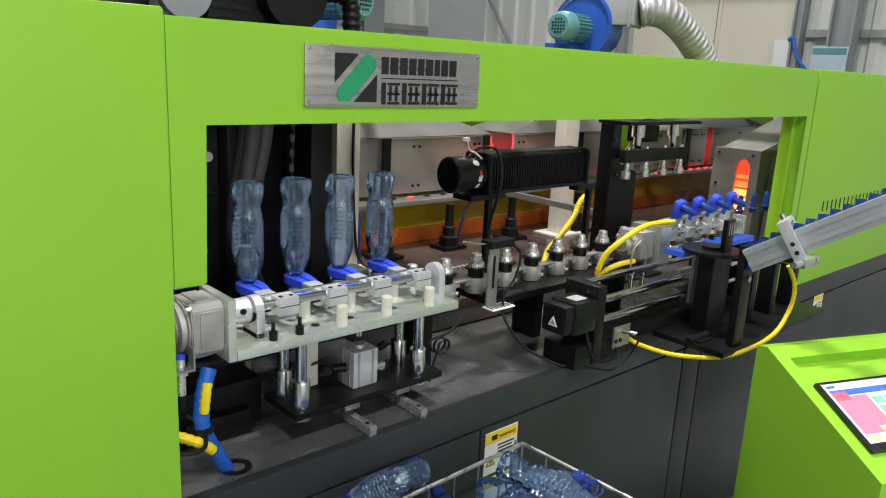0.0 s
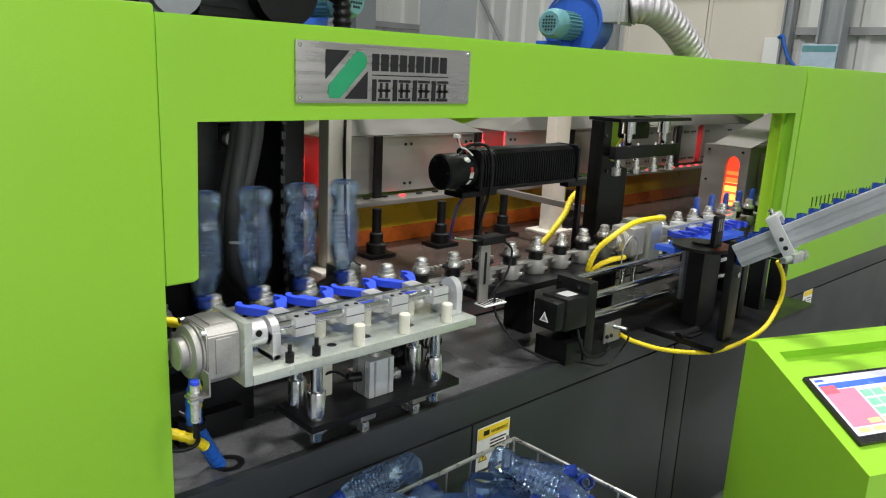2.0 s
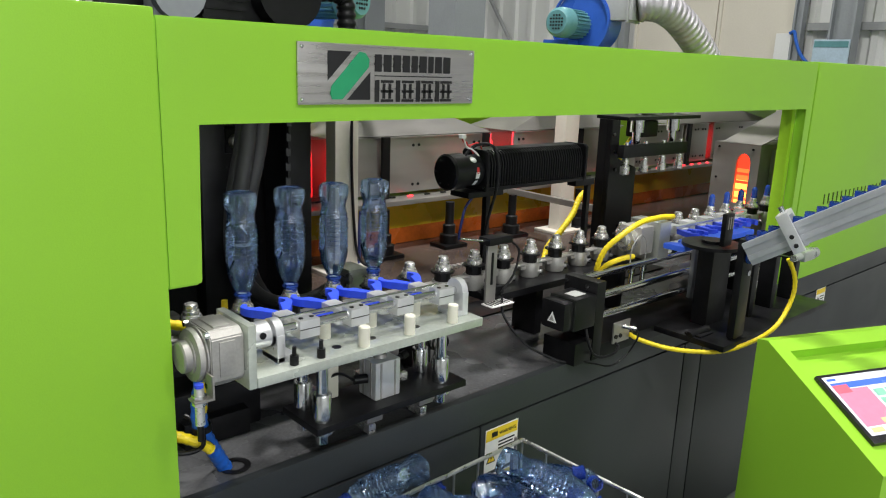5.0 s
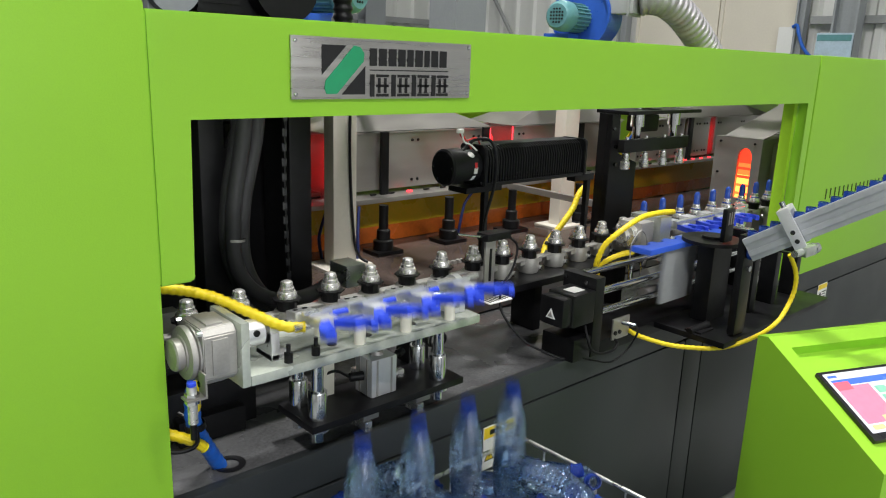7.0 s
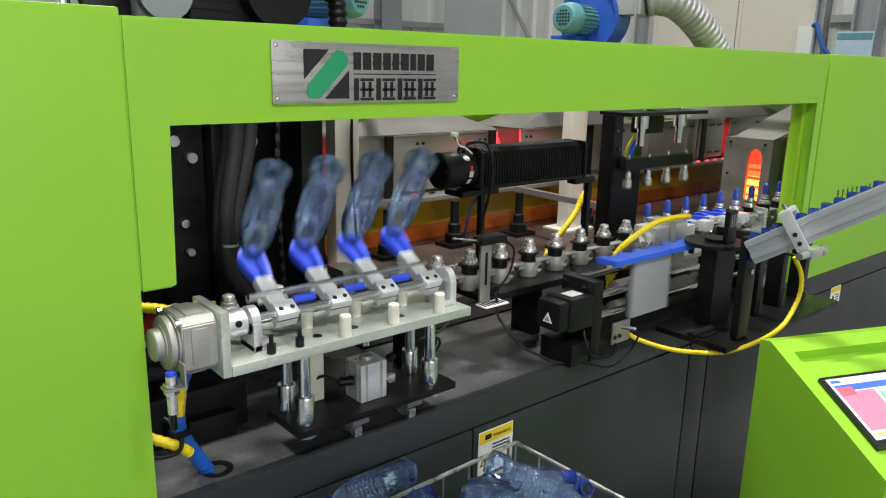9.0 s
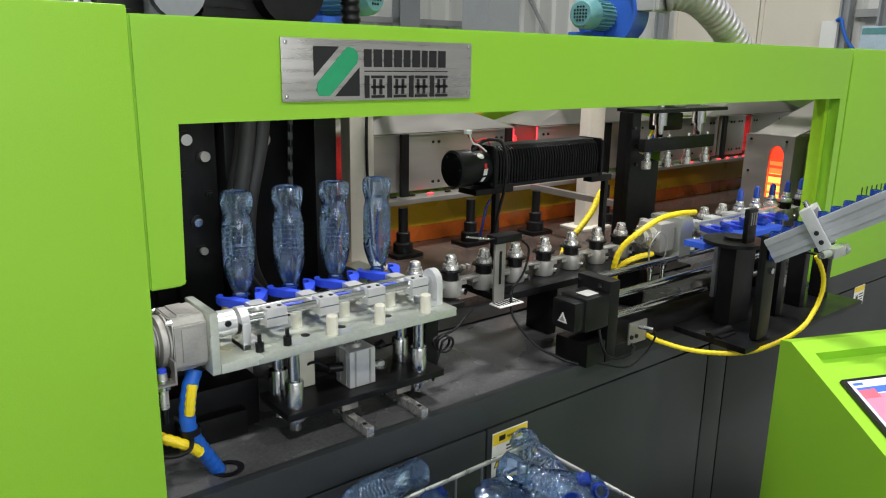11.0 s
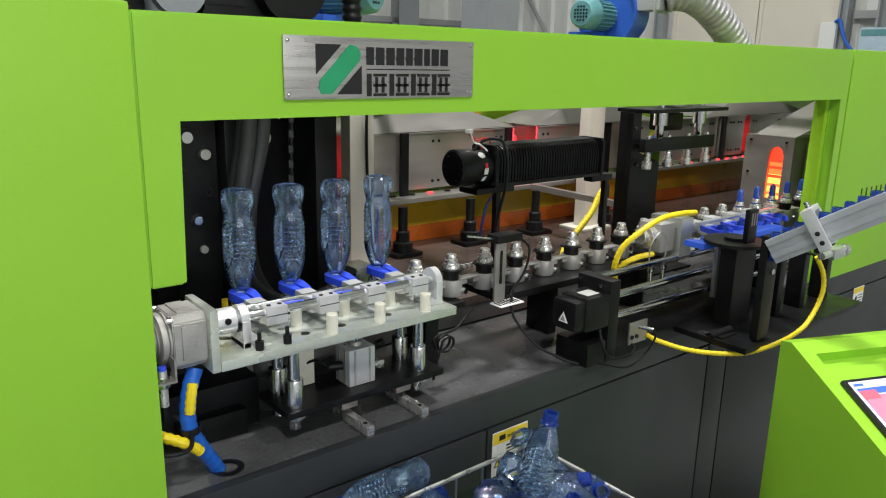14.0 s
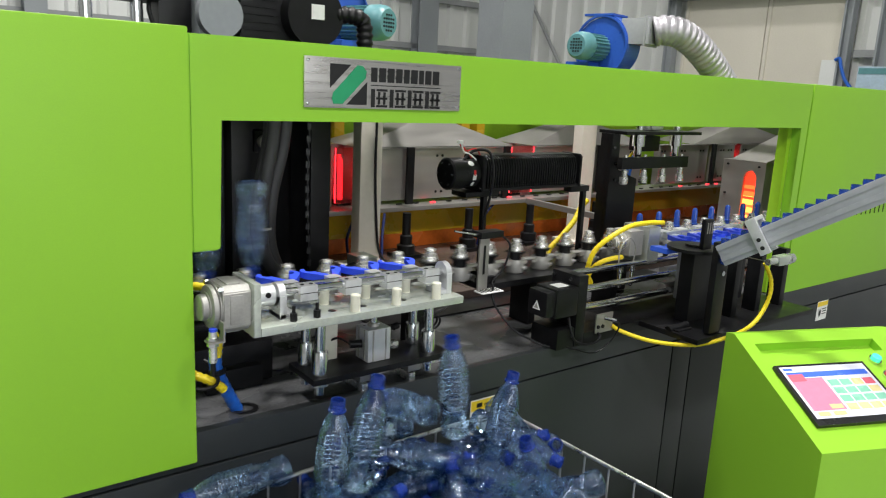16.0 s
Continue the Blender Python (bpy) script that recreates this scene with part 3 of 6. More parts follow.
    face.box(2.33, 2.345, cy - w, cy + w, z0, zb)
    for k in range(10):
        a, b = arch[k + 1], arch[k + 2]
        face.prism([a, (a[0], z1), (b[0], z1), b], "x", 2.33, 2.345)
    part("front_plate", face, STEEL, ob)
    part("box_body", Mesh().box(2.346, 2.7, 0.46, 0.475, 0.9, 1.35).box(2.346, 2.7, 0.27, 0.285, 0.9, 1.35).box(2.346, 2.7, 0.286, 0.46, 1.335, 1.35), STEEL, ob)
    part("glow_pane", Mesh().box(2.43, 2.44, 0.287, 0.458, 1.235, 1.333), GLOW, ob, "red glowing heater")
    part("glow_pane", Mesh().box(2.43, 2.44, 0.287, 0.458, 1.185, 1.234), GLOWO, ob, "orange glowing heater")
    part("hot_pane", Mesh().box(2.43, 2.44, 0.287, 0.458, 1.0, 1.184), GLOWY, ob, "bright yellow glowing heater")
    for k in range(5):
        part("heater_bar", Mesh().cyl((2.42, 0.287, 1.07 + 0.036 * k), (2.42, 0.458, 1.07 + 0.036 * k), 0.006, n=10), GLOWO if k < 3 else GLOW, ob, "glowing heater bar")
    part("deflector", Mesh().hull([(2.33, 0.27, 1.352), (2.33, 0.44, 1.352), (2.345, 0.44, 1.352), (2.345, 0.27, 1.352)], [(2.55, 0.1, 1.50), (2.55, 0.3, 1.50), (2.565, 0.3, 1.50), (2.565, 0.1, 1.50)]), STEEL, ob, "bent stainless air deflector")
    # unseen tube added behind the box to cast red on the panel
    part("hidden_red_tube", Mesh().cyl((2.42, 0.50, 1.0), (2.42, 0.50, 1.3), 0.012, n=10), HIDDEN_GLOW, ob, "hidden glowing tube that reddens the oven panel")
    for y, z in ((0.30, 1.33), (0.45, 1.33), (0.45, 1.2)):
        part("bolt", Mesh().cyl((2.324, y, z), (2.331, y, z), 0.005, n=8), BLACK, ob)
    part("side_plate", Mesh().box(2.42, 2.43, 0.12, 0.265, 0.9, 1.33), STEEL, ob)
    part("red_strip", Mesh().box(2.5, 2.51, 0.06, 0.115, 0.98, 1.33), REDACR, ob)


oven()


# ---- mould side, behind the left of the opening ----
MOULD_AT = Vector((0.1, 0.7, 0.87))


def mould_side():
    md = thing("mould_clamp", "black mould clamping unit with bolted plates", "machine", tuple(MOULD_AT))
    part("clamp_column", Mesh().box(0.365, 0.43, 0.56, 0.70, 0.866, 1.65, 0.004), BLACKP, md, "satin black clamp column")
    # clamp plate, widened in black to stand in for the shade behind it
    part("clamp_shade_plate", Mesh().box(-0.9, 0.425, 0.72, 0.80, 0.866, 1.65, 0.003), BLACK, md)
    part("clamp_arm", Mesh().box(0.08, 0.14, 0.46, 0.71, 0.9, 1.65, 0.004), BLACK, md)
    part("clamp_web", Mesh().box(-0.05, 0.07, 0.6, 0.62, 0.95, 1.65), BLACK, md)
    for x, z, rad, m in ((0.005, 1.44, 0.013, CHROME), (0.045, 1.40, 0.012, CAST), (0.02, 1.25, 0.010, CHROME), (-0.005, 1.36, 0.008, BLACKP), (0.055, 1.31, 0.007, BLACKP), (0.03, 1.18, 0.009, CAST)):
        part("bolt_head", Mesh().cyl((x, 0.486, z), (x, 0.50, z), rad, n=12), m, md)
        part("washer", Mesh().cyl((x, 0.4965, z), (x, 0.5005, z), rad * 1.5, n=16), BLACKP, md)
    part("boss_plate", Mesh().box(-0.03, 0.075, 0.501, 0.53, 0.9, 1.65), BLACK, md)
    for z in (1.43,):
        part("pivot_block", Mesh().box(0.17, 0.22, 0.52, 0.60, z - 0.03, z + 0.03, 0.006), BLACKP, md)
        part("pivot_pin", Mesh().cyl((0.195, 0.50, z), (0.195, 0.52, z), 0.018), CAST, md)
        part("pin_bolt", Mesh().cyl((0.26, 0.55, z + 0.05), (0.26, 0.57, z + 0.05), 0.011, n=8), CHROME, md)
    part("red_block", Mesh().box(-0.12, -0.05, 0.42, 0.46, 1.02, 1.06, 0.004), REDP, md, "red plastic block")
    part("grey_block", Mesh().box(-0.045, 0.0, 0.42, 0.46, 1.01, 1.06, 0.004), CAST, md)
    hs = thing("pressure_hoses", "bundle of thick dark grey pressure hoses", "hose", (0, 0.4, 0.9))
    for k, (dx, dy) in enumerate(((0.0, 0.0), (0.042, 0.02), (0.012, 0.05))):
        part("hose", Mesh().tube([(0.06 + dx, 0.42 + dy, 1.62), (0.05 + dx, 0.42 + dy, 1.45), (0.02 + dx * 0.8, 0.42 + dy, 1.28), (0.025 + dx * 0.7, 0.42 + dy, 1.14), (0.10 + dx * 0.4, 0.43 + dy, 1.055 - 0.012 * k), (0.22, 0.45 + dy, 1.03 - 0.014 * k), (0.34, 0.47 + dy, 1.055 - 0.014 * k)], 0.018, 14), RUBBER, hs)
    part("hose_end", Mesh().box(0.34, 0.40, 0.44, 0.52, 1.03, 1.09, 0.004), ALU, hs)
    part("cable_tie", Mesh().lathe([(0.021, -0.003), (0.0225, -0.003), (0.0225, 0.003), (0.021, 0.003)], pose(0.022, 0.42, 1.21, 0, 4, 0), 20), CAST, hs)
    hs.matrix_basis = pose(0.06, -0.02, 0) @ hs.matrix_basis
    ch = thing("hanging_chain", "oily black roller chain hanging down", "chain", (0.2, 0.42, 1.0))
    for k in range(34):
        part("chain_link", Mesh().box(-0.006, 0.006, -0.003, 0.003, -0.010, 0.010, 0.002).turn(pose(0.235 - 0.014 * math.sin(k / 11), 0.42, 1.62 - k * 0.0175, 0, 0, 90 * (k % 2))), BLACKP if k % 2 else RUBBER, ch)
    return md


MOULD = mould_side()


# ---- top of the machine ----
def blower(x, y, z, rz, name="centrifugal_blower"):
    b = thing(name, "blue centrifugal blower with teal motor", "blower", (x, y, z), "cooling blowers")
    m = pose(x, y, z, 0, 0, rz)
    sn = Mesh()
    prof = []
    for k in range(40):
        a = 2 * math.pi * k / 40
        r = 0.132 + 0.022 * (k / 40)
        prof.append((r * math.cos(a + 1.57), 0.155 + r * math.sin(a + 1.57)))
    sn.prism(prof, "y", -0.06, 0.06, 0.004)
    part("scroll_housing", sn.turn(m), BLOWER, b, "round blue scroll housing")
    part("scroll_rim", Mesh().lathe([(0.138, -0.006), (0.147, -0.006), (0.147, 0.006), (0.138, 0.006)], m @ pose(0, -0.063, 0.155, 90), 36), BLOWER, b)
    part("foot", Mesh().box(-0.15, 0.13, -0.12, 0.07, 0, 0.012, 0.003).box(-0.13, 0.0, -0.16, -0.062, 0.012, 0.075, 0.004).turn(m), BLOWER, b)
    part("foot_hole", Mesh().cyl((-0.06, -0.161, 0.025), (-0.06, -0.165, 0.025), 0.026).turn(m), BLACK, b)
    part("motor", Mesh().lathe([(0.001, -0.275), (0.05, -0.275), (0.062, -0.26), (0.066, -0.235), (0.066, -0.2), (0.055, -0.195), (0.055, -0.062)], m @ pose(0, 0, 0.145) @ pose(0, 0, 0, -90) , 28), TEAL, b, "teal finned motor")
    fin = Mesh().box(0.054, 0.064, -0.002, 0.002, -0.19, -0.07).data("fin", TEAL)
    for k in range(22):
        o = part("fin", fin, TEAL, b, local=True)
        o.matrix_basis = pose(0, 0, 0.145) @ pose(0, 0, 0, -90) @ pose(0, 0, 0, 0, 0, k * 360 / 22)
        o.matrix_basis = pose(0, 0, 0, 0, 0, rz) @ o.matrix_basis
    holes = Mesh()
    for i in range(-2, 3):
        for j in range(-2, 3):
            if i * i + j * j < 8:
                holes.cyl((i * 0.014, -0.2752, 0.145 + j * 0.014), (i * 0.014, -0.2775, 0.145 + j * 0.014), 0.0045, n=8)
    part("fan_grille", holes.turn(m), BLACK, b)
    part("outlet_flange", Mesh().box(-0.10, 0.06, -0.07, 0.07, 0.297, 0.308, 0.002).turn(m), BLOWER, b)
    part("outlet", Mesh().box(0.10, 0.25, -0.055, 0.055, 0.165, 0.285, 0.004).box(0.225, 0.235, -0.065, 0.065, 0.155, 0.295, 0.002).turn(m), STEELGREY, b, "grey steel outlet")
    return b


def roof_things():
    blower(2.21, 1.12, 1.681, -80)
    blower(0.74, 1.24, 1.681, 20)
    duct = thing("flexible_duct", "crinkled silver aluminium flexible duct", "duct", (2.6, 1.4, 1.7))
    part("hose", Mesh().tube([(2.255, 0.88, 1.905), (2.29, 0.845, 1.915), (2.36, 0.81, 1.905), (2.45, 0.79, 1.865), (2.55, 0.775, 1.80), (2.66, 0.765, 1.715), (2.72, 0.76, 1.665)], 0.064, 24, smooth=False, ridge=0.10, pitch=0.030), FOIL, duct)
    sm = thing("servo_gearmotor", "large black servo motor with grey flange on the roof", "motor", (0.45, 0.62, 1.68))
    part("body", Mesh().box(0.36, 0.62, 0.55, 0.72, 1.68, 1.87, 0.012), BLACKP, sm)
    rib = Mesh()
    for k in range(9):
        rib.box(0.355, 0.46, 0.544, 0.726, 1.69 + k * 0.02, 1.698 + k * 0.02)
    part("cooling_ribs", rib, BLACKP, sm)
    part("end_cap", Mesh().cyl((0.56, 0.50, 1.78), (0.56, 0.56, 1.78), 0.085, n=32), BLACKP, sm)
    part("rating_label", Mesh().box(0.545, 0.585, 0.498, 0.4995, 1.77, 1.81), LABELW, sm)
    part("gear_flange", Mesh().box(0.25, 0.345, 0.56, 0.71, 1.68, 1.85, 0.01).cyl((0.30, 0.53, 1.76), (0.30, 0.56, 1.76), 0.06, n=24), COLGREY, sm, "grey gear flange")
    part("back_frame", Mesh().box(0.16, 0.245, 0.6, 0.68, 1.68, 1.84, 0.004), BLACK, sm)
    part("connector", Mesh().tube([(0.63, 0.52, 1.79), (0.69, 0.51, 1.79), (0.72, 0.51, 1.77), (0.725, 0.51, 1.70)], 0.022, 12, ridge=0.15, pitch=0.02), BLACKP, sm)
    part("cable", Mesh().tube([(0.15, 0.6, 1.82), (0.13, 0.58, 1.76), (0.15, 0.57, 1.69)], 0.006), BLACKP, sm)
    sm.matrix_basis = pose(-0.275, 0, 0) @ sm.matrix_basis
    fr = thing("guide_pillars", "chromed guide pillars under a black plate", "pillar", (-0.2, 0.6, 1.68))
    part("top_plate", Mesh().box(-0.34, -0.12, 0.56, 0.68, 1.78, 1.83, 0.006), BLACK, fr)
    for x in (-0.29, -0.17):
        part("pillar", Mesh().cyl((x, 0.6, 1.676), (x, 0.6, 1.78), 0.016), CHROME, fr)
    part("side_block", Mesh().box(-0.11, -0.06, 0.58, 0.66, 1.676, 1.72, 0.008), BLACKP, fr)


roof_things()


# ---- cross flow fan over the chain ----
def cross_fan():
    cf = thing("cross_flow_fan", "black slotted cross-flow fan on two thin posts", "fan", (0.95, 0.26, 1.06))
    part("motor", Mesh().lathe([(0.001, 0), (0.042, 0), (0.047, 0.004), (0.047, 0.05), (0.041, 0.055), (0.041, 0.11), (0.001, 0.11)], pose(0.582, 0.26, 1.358, 0, 90, 0), 30), BLACKP, cf, "round black fan motor")
    for k in range(6):
        a = k * math.pi / 3
        part("bolt", Mesh().cyl((0.580, 0.26 + 0.034 * math.cos(a), 1.358 + 0.034 * math.sin(a)), (0.583, 0.26 + 0.034 * math.cos(a), 1.358 + 0.034 * math.sin(a)), 0.003, n=6), CHROME, cf)
    for z, w, mt in ((1.350, 0.012, LABELW), (1.330, 0.010, LABELW), (1.363, 0.008, REDP)):
        part("warning_sticker", Mesh().box(-w / 2, w / 2, -0.0005, 0.0005, -0.008, 0.008).turn(pose(0.660, 0.26, 1.358) @ pose(0, 0, 0, math.degrees(math.asin((1.358 - z) / 0.0415)), 0, 0) @ pose(0, -0.0414, 0)), mt, cf)
    part("round_seal", Mesh().lathe([(0.0001, 0.0008), (0.010, 0.0008), (0.010, 0.0)], pose(0.654, 0.26, 1.358, 40, 0, 0) @ pose(0, 0, 0.0408), 14), LABELW, cf)
    for x in (0.684, 1.094):
        part("end_plate", Mesh().prism([(0.212, 1.306), (0.308, 1.306), (0.308, 1.405), (0.298, 1.413), (0.222, 1.413), (0.212, 1.405)], "x", x, x + 0.012, 0.002), BLACKP, cf)
        for y in (0.22, 0.30):
            part("bolt", Mesh().cyl((x - 0.003, y, 1.316), (x, y, 1.316), 0.004, n=8), CHROME, cf)
    part("rotor_shell", Mesh().lathe([(0.001, 0), (0.040, 0), (0.040, 0.396), (0.001, 0.396)], pose(0.697, 0.262, 1.356, 0, 90, 0), 28), BLACKG, cf, "dark impeller behind the slats")
    for k in range(39):
        x = 0.699 + k * 0.0101
        part("slat", Mesh().prism([(0.219, 1.315), (0.224, 1.315), (0.222, 1.335), (0.222, 1.375), (0.230, 1.397), (0.246, 1.408), (0.246, 1.411), (0.227, 1.401), (0.218, 1.377), (0.218, 1.335)], "x", x, x + 0.0042), BLACKP, cf)
    part("top_strip", Mesh().box(0.696, 1.094, 0.246, 0.306, 1.404, 1.411, 0.002), BLACKP, cf)
    part("bottom_strip", Mesh().box(0.696, 1.094, 0.214, 0.306, 1.306, 1.315, 0.002), BLACKP, cf)
    part("bracket", Mesh().box(0.635, 0.765, 0.225, 0.295, 1.290, 1.305, 0.002), BLACKP, cf)
    part("bracket", Mesh().box(1.08, 1.17, 0.23, 0.262, 1.286, 1.3055, 0.002), BLACKP, cf)
    for x in (0.716, 1.153):
        part("post", Mesh().box(x, x + 0.016, 0.24, 0.256, 1.046, 1.292, 0.002), BLACK, cf, "thin black post")
        part("post_foot", Mesh().box(x - 0.01, x + 0.026, 0.225, 0.27, 1.0455, 1.056, 0.002), BLACK, cf)
    part("wire", Mesh().tube([(0.66, 0.24, 1.404), (0.64, 0.235, 1.424), (0.618, 0.22, 1.430), (0.60, 0.215, 1.44), (0.593, 0.215, 1.452)], 0.002), REDP, cf, "red motor lead")
    part("wire", Mesh().tube([(0.70, 0.25, 1.413), (0.67, 0.235, 1.432), (0.63, 0.225, 1.428), (0.61, 0.215, 1.438)], 0.002), REDP, cf)
    part("wire", Mesh().tube([(0.67, 0.23, 1.40), (0.64, 0.225, 1.418), (0.614, 0.215, 1.424), (0.60, 0.21, 1.438), (0.591, 0.205, 1.453)], 0.0022), LABELW, cf, "white motor lead")
    part("wire", Mesh().tube([(0.64, 0.25, 1.40), (0.67, 0.24, 1.426), (0.70, 0.21, 1.425), (0.712, 0.2, 1.38), (0.715, 0.205, 1.31), (0.712, 0.232, 1.2), (0.712, 0.235, 1.06)], 0.0042), BLACKP, cf)
    part("plug", Mesh().box(0.583, 0.598, 0.203, 0.216, 1.449, 1.459, 0.002), LABELW, cf)
    sa = thing("sensor_bracket", "slotted steel sensor bracket with black probe", "sensor", (0.66, 0.15, 0.87))
    part("upright", Mesh().box(0.625, 0.66, 0.135, 0.142, 1.03, 1.185, 0.001), STEEL, sa)
    part("slot", Mesh().box(0.639, 0.646, 0.133, 0.1345, 1.08, 1.165), BLACK, sa)
    part("clamp_foot", Mesh().box(0.63, 0.70, 0.143, 0.158, 1.046, 1.066, 0.002), BLACK, sa)
    part("sensor", Mesh().box(0.615, 0.70, 0.12, 0.16, 1.187, 1.207, 0.004), BLACKP, sa)
    part("probe", Mesh().cyl((0.615, 0.14, 1.198), (0.54, 0.15, 1.212), 0.003), CHROME, sa)
    part("sensor_cable", Mesh().tube([(0.70, 0.13, 1.19), (0.73, 0.125, 1.16), (0.715, 0.125, 1.10), (0.68, 0.13, 1.06), (0.67, 0.125, 1.046)], 0.003), BLACKP, sa)
    part("hanging_cable", Mesh().tube([(0.67, 0.12, 1.05), (0.66, 0.1, 1.0), (0.70, 0.06, 0.93), (0.75, 0.03, 0.895), (0.80, 0.0, 0.873), (0.86, -0.01, 0.871)], 0.0034), BLACKP, sa)


cross_fan()


# ---- infeed station ----
def infeed_frame():
    fr = thing("infeed_slide", "black servo slide with three chrome rods", "machine", (1.0, 0.05, 0.87))
    part("end_plate", Mesh().box(0.872, 0.91, -0.03, 0.08, 0.868, 1.085, 0.003), BLACK, fr)
    part("end_plate", Mesh().box(1.72, 1.75, -0.03, 0.13, 0.868, 1.10, 0.003), BLACK, fr)
    part("bottom_bar", Mesh().box(0.912, 1.80, -0.028, 0.12, 0.868, 0.905, 0.003), BLACK, fr)
    for y, z in ((0.075, 1.062), (-0.005, 1.036), (-0.005, 0.978)):
        part("guide_rod", Mesh().cyl((0.91, y, z), (1.72, y, z), 0.0105), CHROME, fr, "chrome guide rod")
    part("servo_motor", Mesh().box(0.785, 0.871, -0.032, 0.055, 0.968, 1.055, 0.007), BLACKP, fr, "black square servo motor")
    part("motor_cap", Mesh().box(0.745, 0.784, -0.028, 0.051, 0.973, 1.051, 0.014), BLACKP, fr)
    part("motor_seam", Mesh().box(0.7835, 0.7855, -0.0305, 0.0535, 0.9695, 1.0535), GROOVE, fr)
    part("triangle_mark", Mesh().prism([(-0.004, 0.994), (0.026, 0.994), (0.011, 1.021)], "x", 0.7435, 0.7448), LABELW, fr)
    part("triangle_fill", Mesh().prism([(0.003, 0.998), (0.019, 0.998), (0.011, 1.012)], "x", 0.7428, 0.7435), CAST, fr)
    part("rating_label", Mesh().box(0.805, 0.85, -0.012, 0.025, 1.0555, 1.0562), LABELW, fr)
    for by, bz in ((-0.0, 1.07), (0.07, 1.07), (-0.018, 0.90)):
        part("bolt", Mesh().cyl((0.866, by, bz), (0.873, by, bz), 0.006, n=8), BLACKG, fr)
    part("switch_plate", Mesh().box(0.955, 1.03, -0.036, -0.031, 0.898, 0.958, 0.001), STEEL, fr, "small steel switch plate")
    for x in (0.965, 0.985):
        part("screw", Mesh().cyl((x, -0.04, 0.918), (x, -0.036, 0.918), 0.006, n=10), BLACK, fr)
    part("sensor_barrel", Mesh().cyl((0.995, -0.036, 0.942), (1.01, -0.07, 0.94), 0.006), CHROME, fr)
    part("cable", Mesh().tube([(1.01, -0.07, 0.94), (1.015, -0.075, 0.92), (0.995, -0.06, 0.87), (0.94, -0.05, 0.845), (0.88, -0.035, 0.86), (0.84, -0.025, 0.875), (0.83, -0.015, 0.90)], 0.0028), BLACKP, fr)
    part("motor_bracket", Mesh().box(0.80, 0.871, -0.028, 0.08, 0.868, 0.93, 0.004), BLACK, fr)
    part("power_cable", Mesh().tube([(0.85, -0.02, 0.96), (0.845, -0.035, 0.93), (0.86, -0.042, 0.895), (0.90, -0.045, 0.877), (0.95, -0.046, 0.875), (0.97, -0.044, 0.89), (0.965, -0.036, 0.90)], 0.004), BLACKP, fr)

    rl = thing("mandrel_rail", "black steel rail under the mandrel chain", "rail", (1.0, 0.2, 0.87))
    part("rail_plate", Mesh().box(0.65, 2.05, 0.14, 0.31, 1.026, 1.045, 0.002), BLACK, rl)
    for x in (0.90, 1.3, 1.9):
        part("rail_foot", Mesh().box(x, x + 0.03, 0.2, 0.29, 0.868, 1.026, 0.002), BLACK, rl)
    part("left_rail", Mesh().box(-0.6, 0.56, 0.17, 0.30, 1.026, 1.04, 0.002), BLACK, rl)
    for x in (-0.3, 0.46):
        part("rail_support", Mesh().box(x, x + 0.04, 0.2, 0.28, 0.868, 1.026), BLACK, rl)
    vt = thing("vent_plate", "white slotted vent plate on the deck", "vent", (0.62, 0.16, 0.87))
    part("plate", Mesh().box(0.615, 0.695, 0.10, 0.14, 1.03, 1.033), LABELW, vt)
    part("bracket", Mesh().box(0.66, 0.69, 0.120, 0.139, 1.020, 1.0295).box(0.66, 0.69, 0.1385, 0.15, 1.018, 1.0255), BLACK, vt)
    for k in range(7):
        part("slot", Mesh().box(0.620 + k * 0.0105, 0.625 + k * 0.0105, 0.106, 0.134, 1.0332, 1.034), INK, vt)

    st = thing("chute_stand", "black stand carrying the preform chute", "stand", (1.35, -0.12, 0.87))
    part("base_plate", Mesh().box(1.17, 1.86, -0.245, -0.02, 0.888, 0.905, 0.003), BLACK, st)
    part("base_spacer", Mesh().box(1.25, 1.84, -0.03, 0.06, 0.868, 0.888), BLACK, st)
    part("main_post", Mesh().box(1.285, 1.39, -0.125, -0.075, 0.905, 1.135, 0.004), BLACK, st)
    for x, y in ((1.475, -0.13), (1.62, -0.13), (1.775, -0.13)):
        part("leg", Mesh().box(x, x + 0.03, y - 0.03, y + 0.02, 0.905, 1.11, 0.003), BLACK, st)
    part("disc", Mesh().cyl((1.33, -0.09, 1.136), (1.33, -0.09, 1.146), 0.085, n=40), BLACK, st, "black star disc")
    part("disc_hub", Mesh().cyl((1.33, -0.09, 1.147), (1.33, -0.09, 1.155), 0.03, n=28), BLACKP, st)
    part("slotted_guide", Mesh().box(1.285, 1.33, -0.150, -0.135, 1.15, 1.245, 0.004), BLACK, st)
    for k in range(3):
        part("guide_slot", Mesh().box(1.295 + k * 0.012, 1.30 + k * 0.012, -0.1515, -0.15, 1.2, 1.235), STEEL, st)
    part("side_arm", Mesh().box(-0.026, 0.034, -0.012, 0.012, -0.233, 0.055, 0.010).turn(pose(1.262, -0.225, 1.14)), BLACK, st)
    for z in (1.10, 1.14):
        part("arm_bolt", Mesh().cyl((1.262, -0.245, z), (1.262, -0.237, z), 0.008, n=12), CHROME, st)
    part("toggle_clamp", Mesh().cyl((1.17, -0.14, 0.906), (1.25, -0.15, 0.914), 0.012, n=12).box(1.18, 1.25, -0.17, -0.12, 0.905, 0.91), BLACKP, st)

    ct = thing("preform_chute", "grey aluminium inclined chute full of preforms", "chute", tuple(CH0))
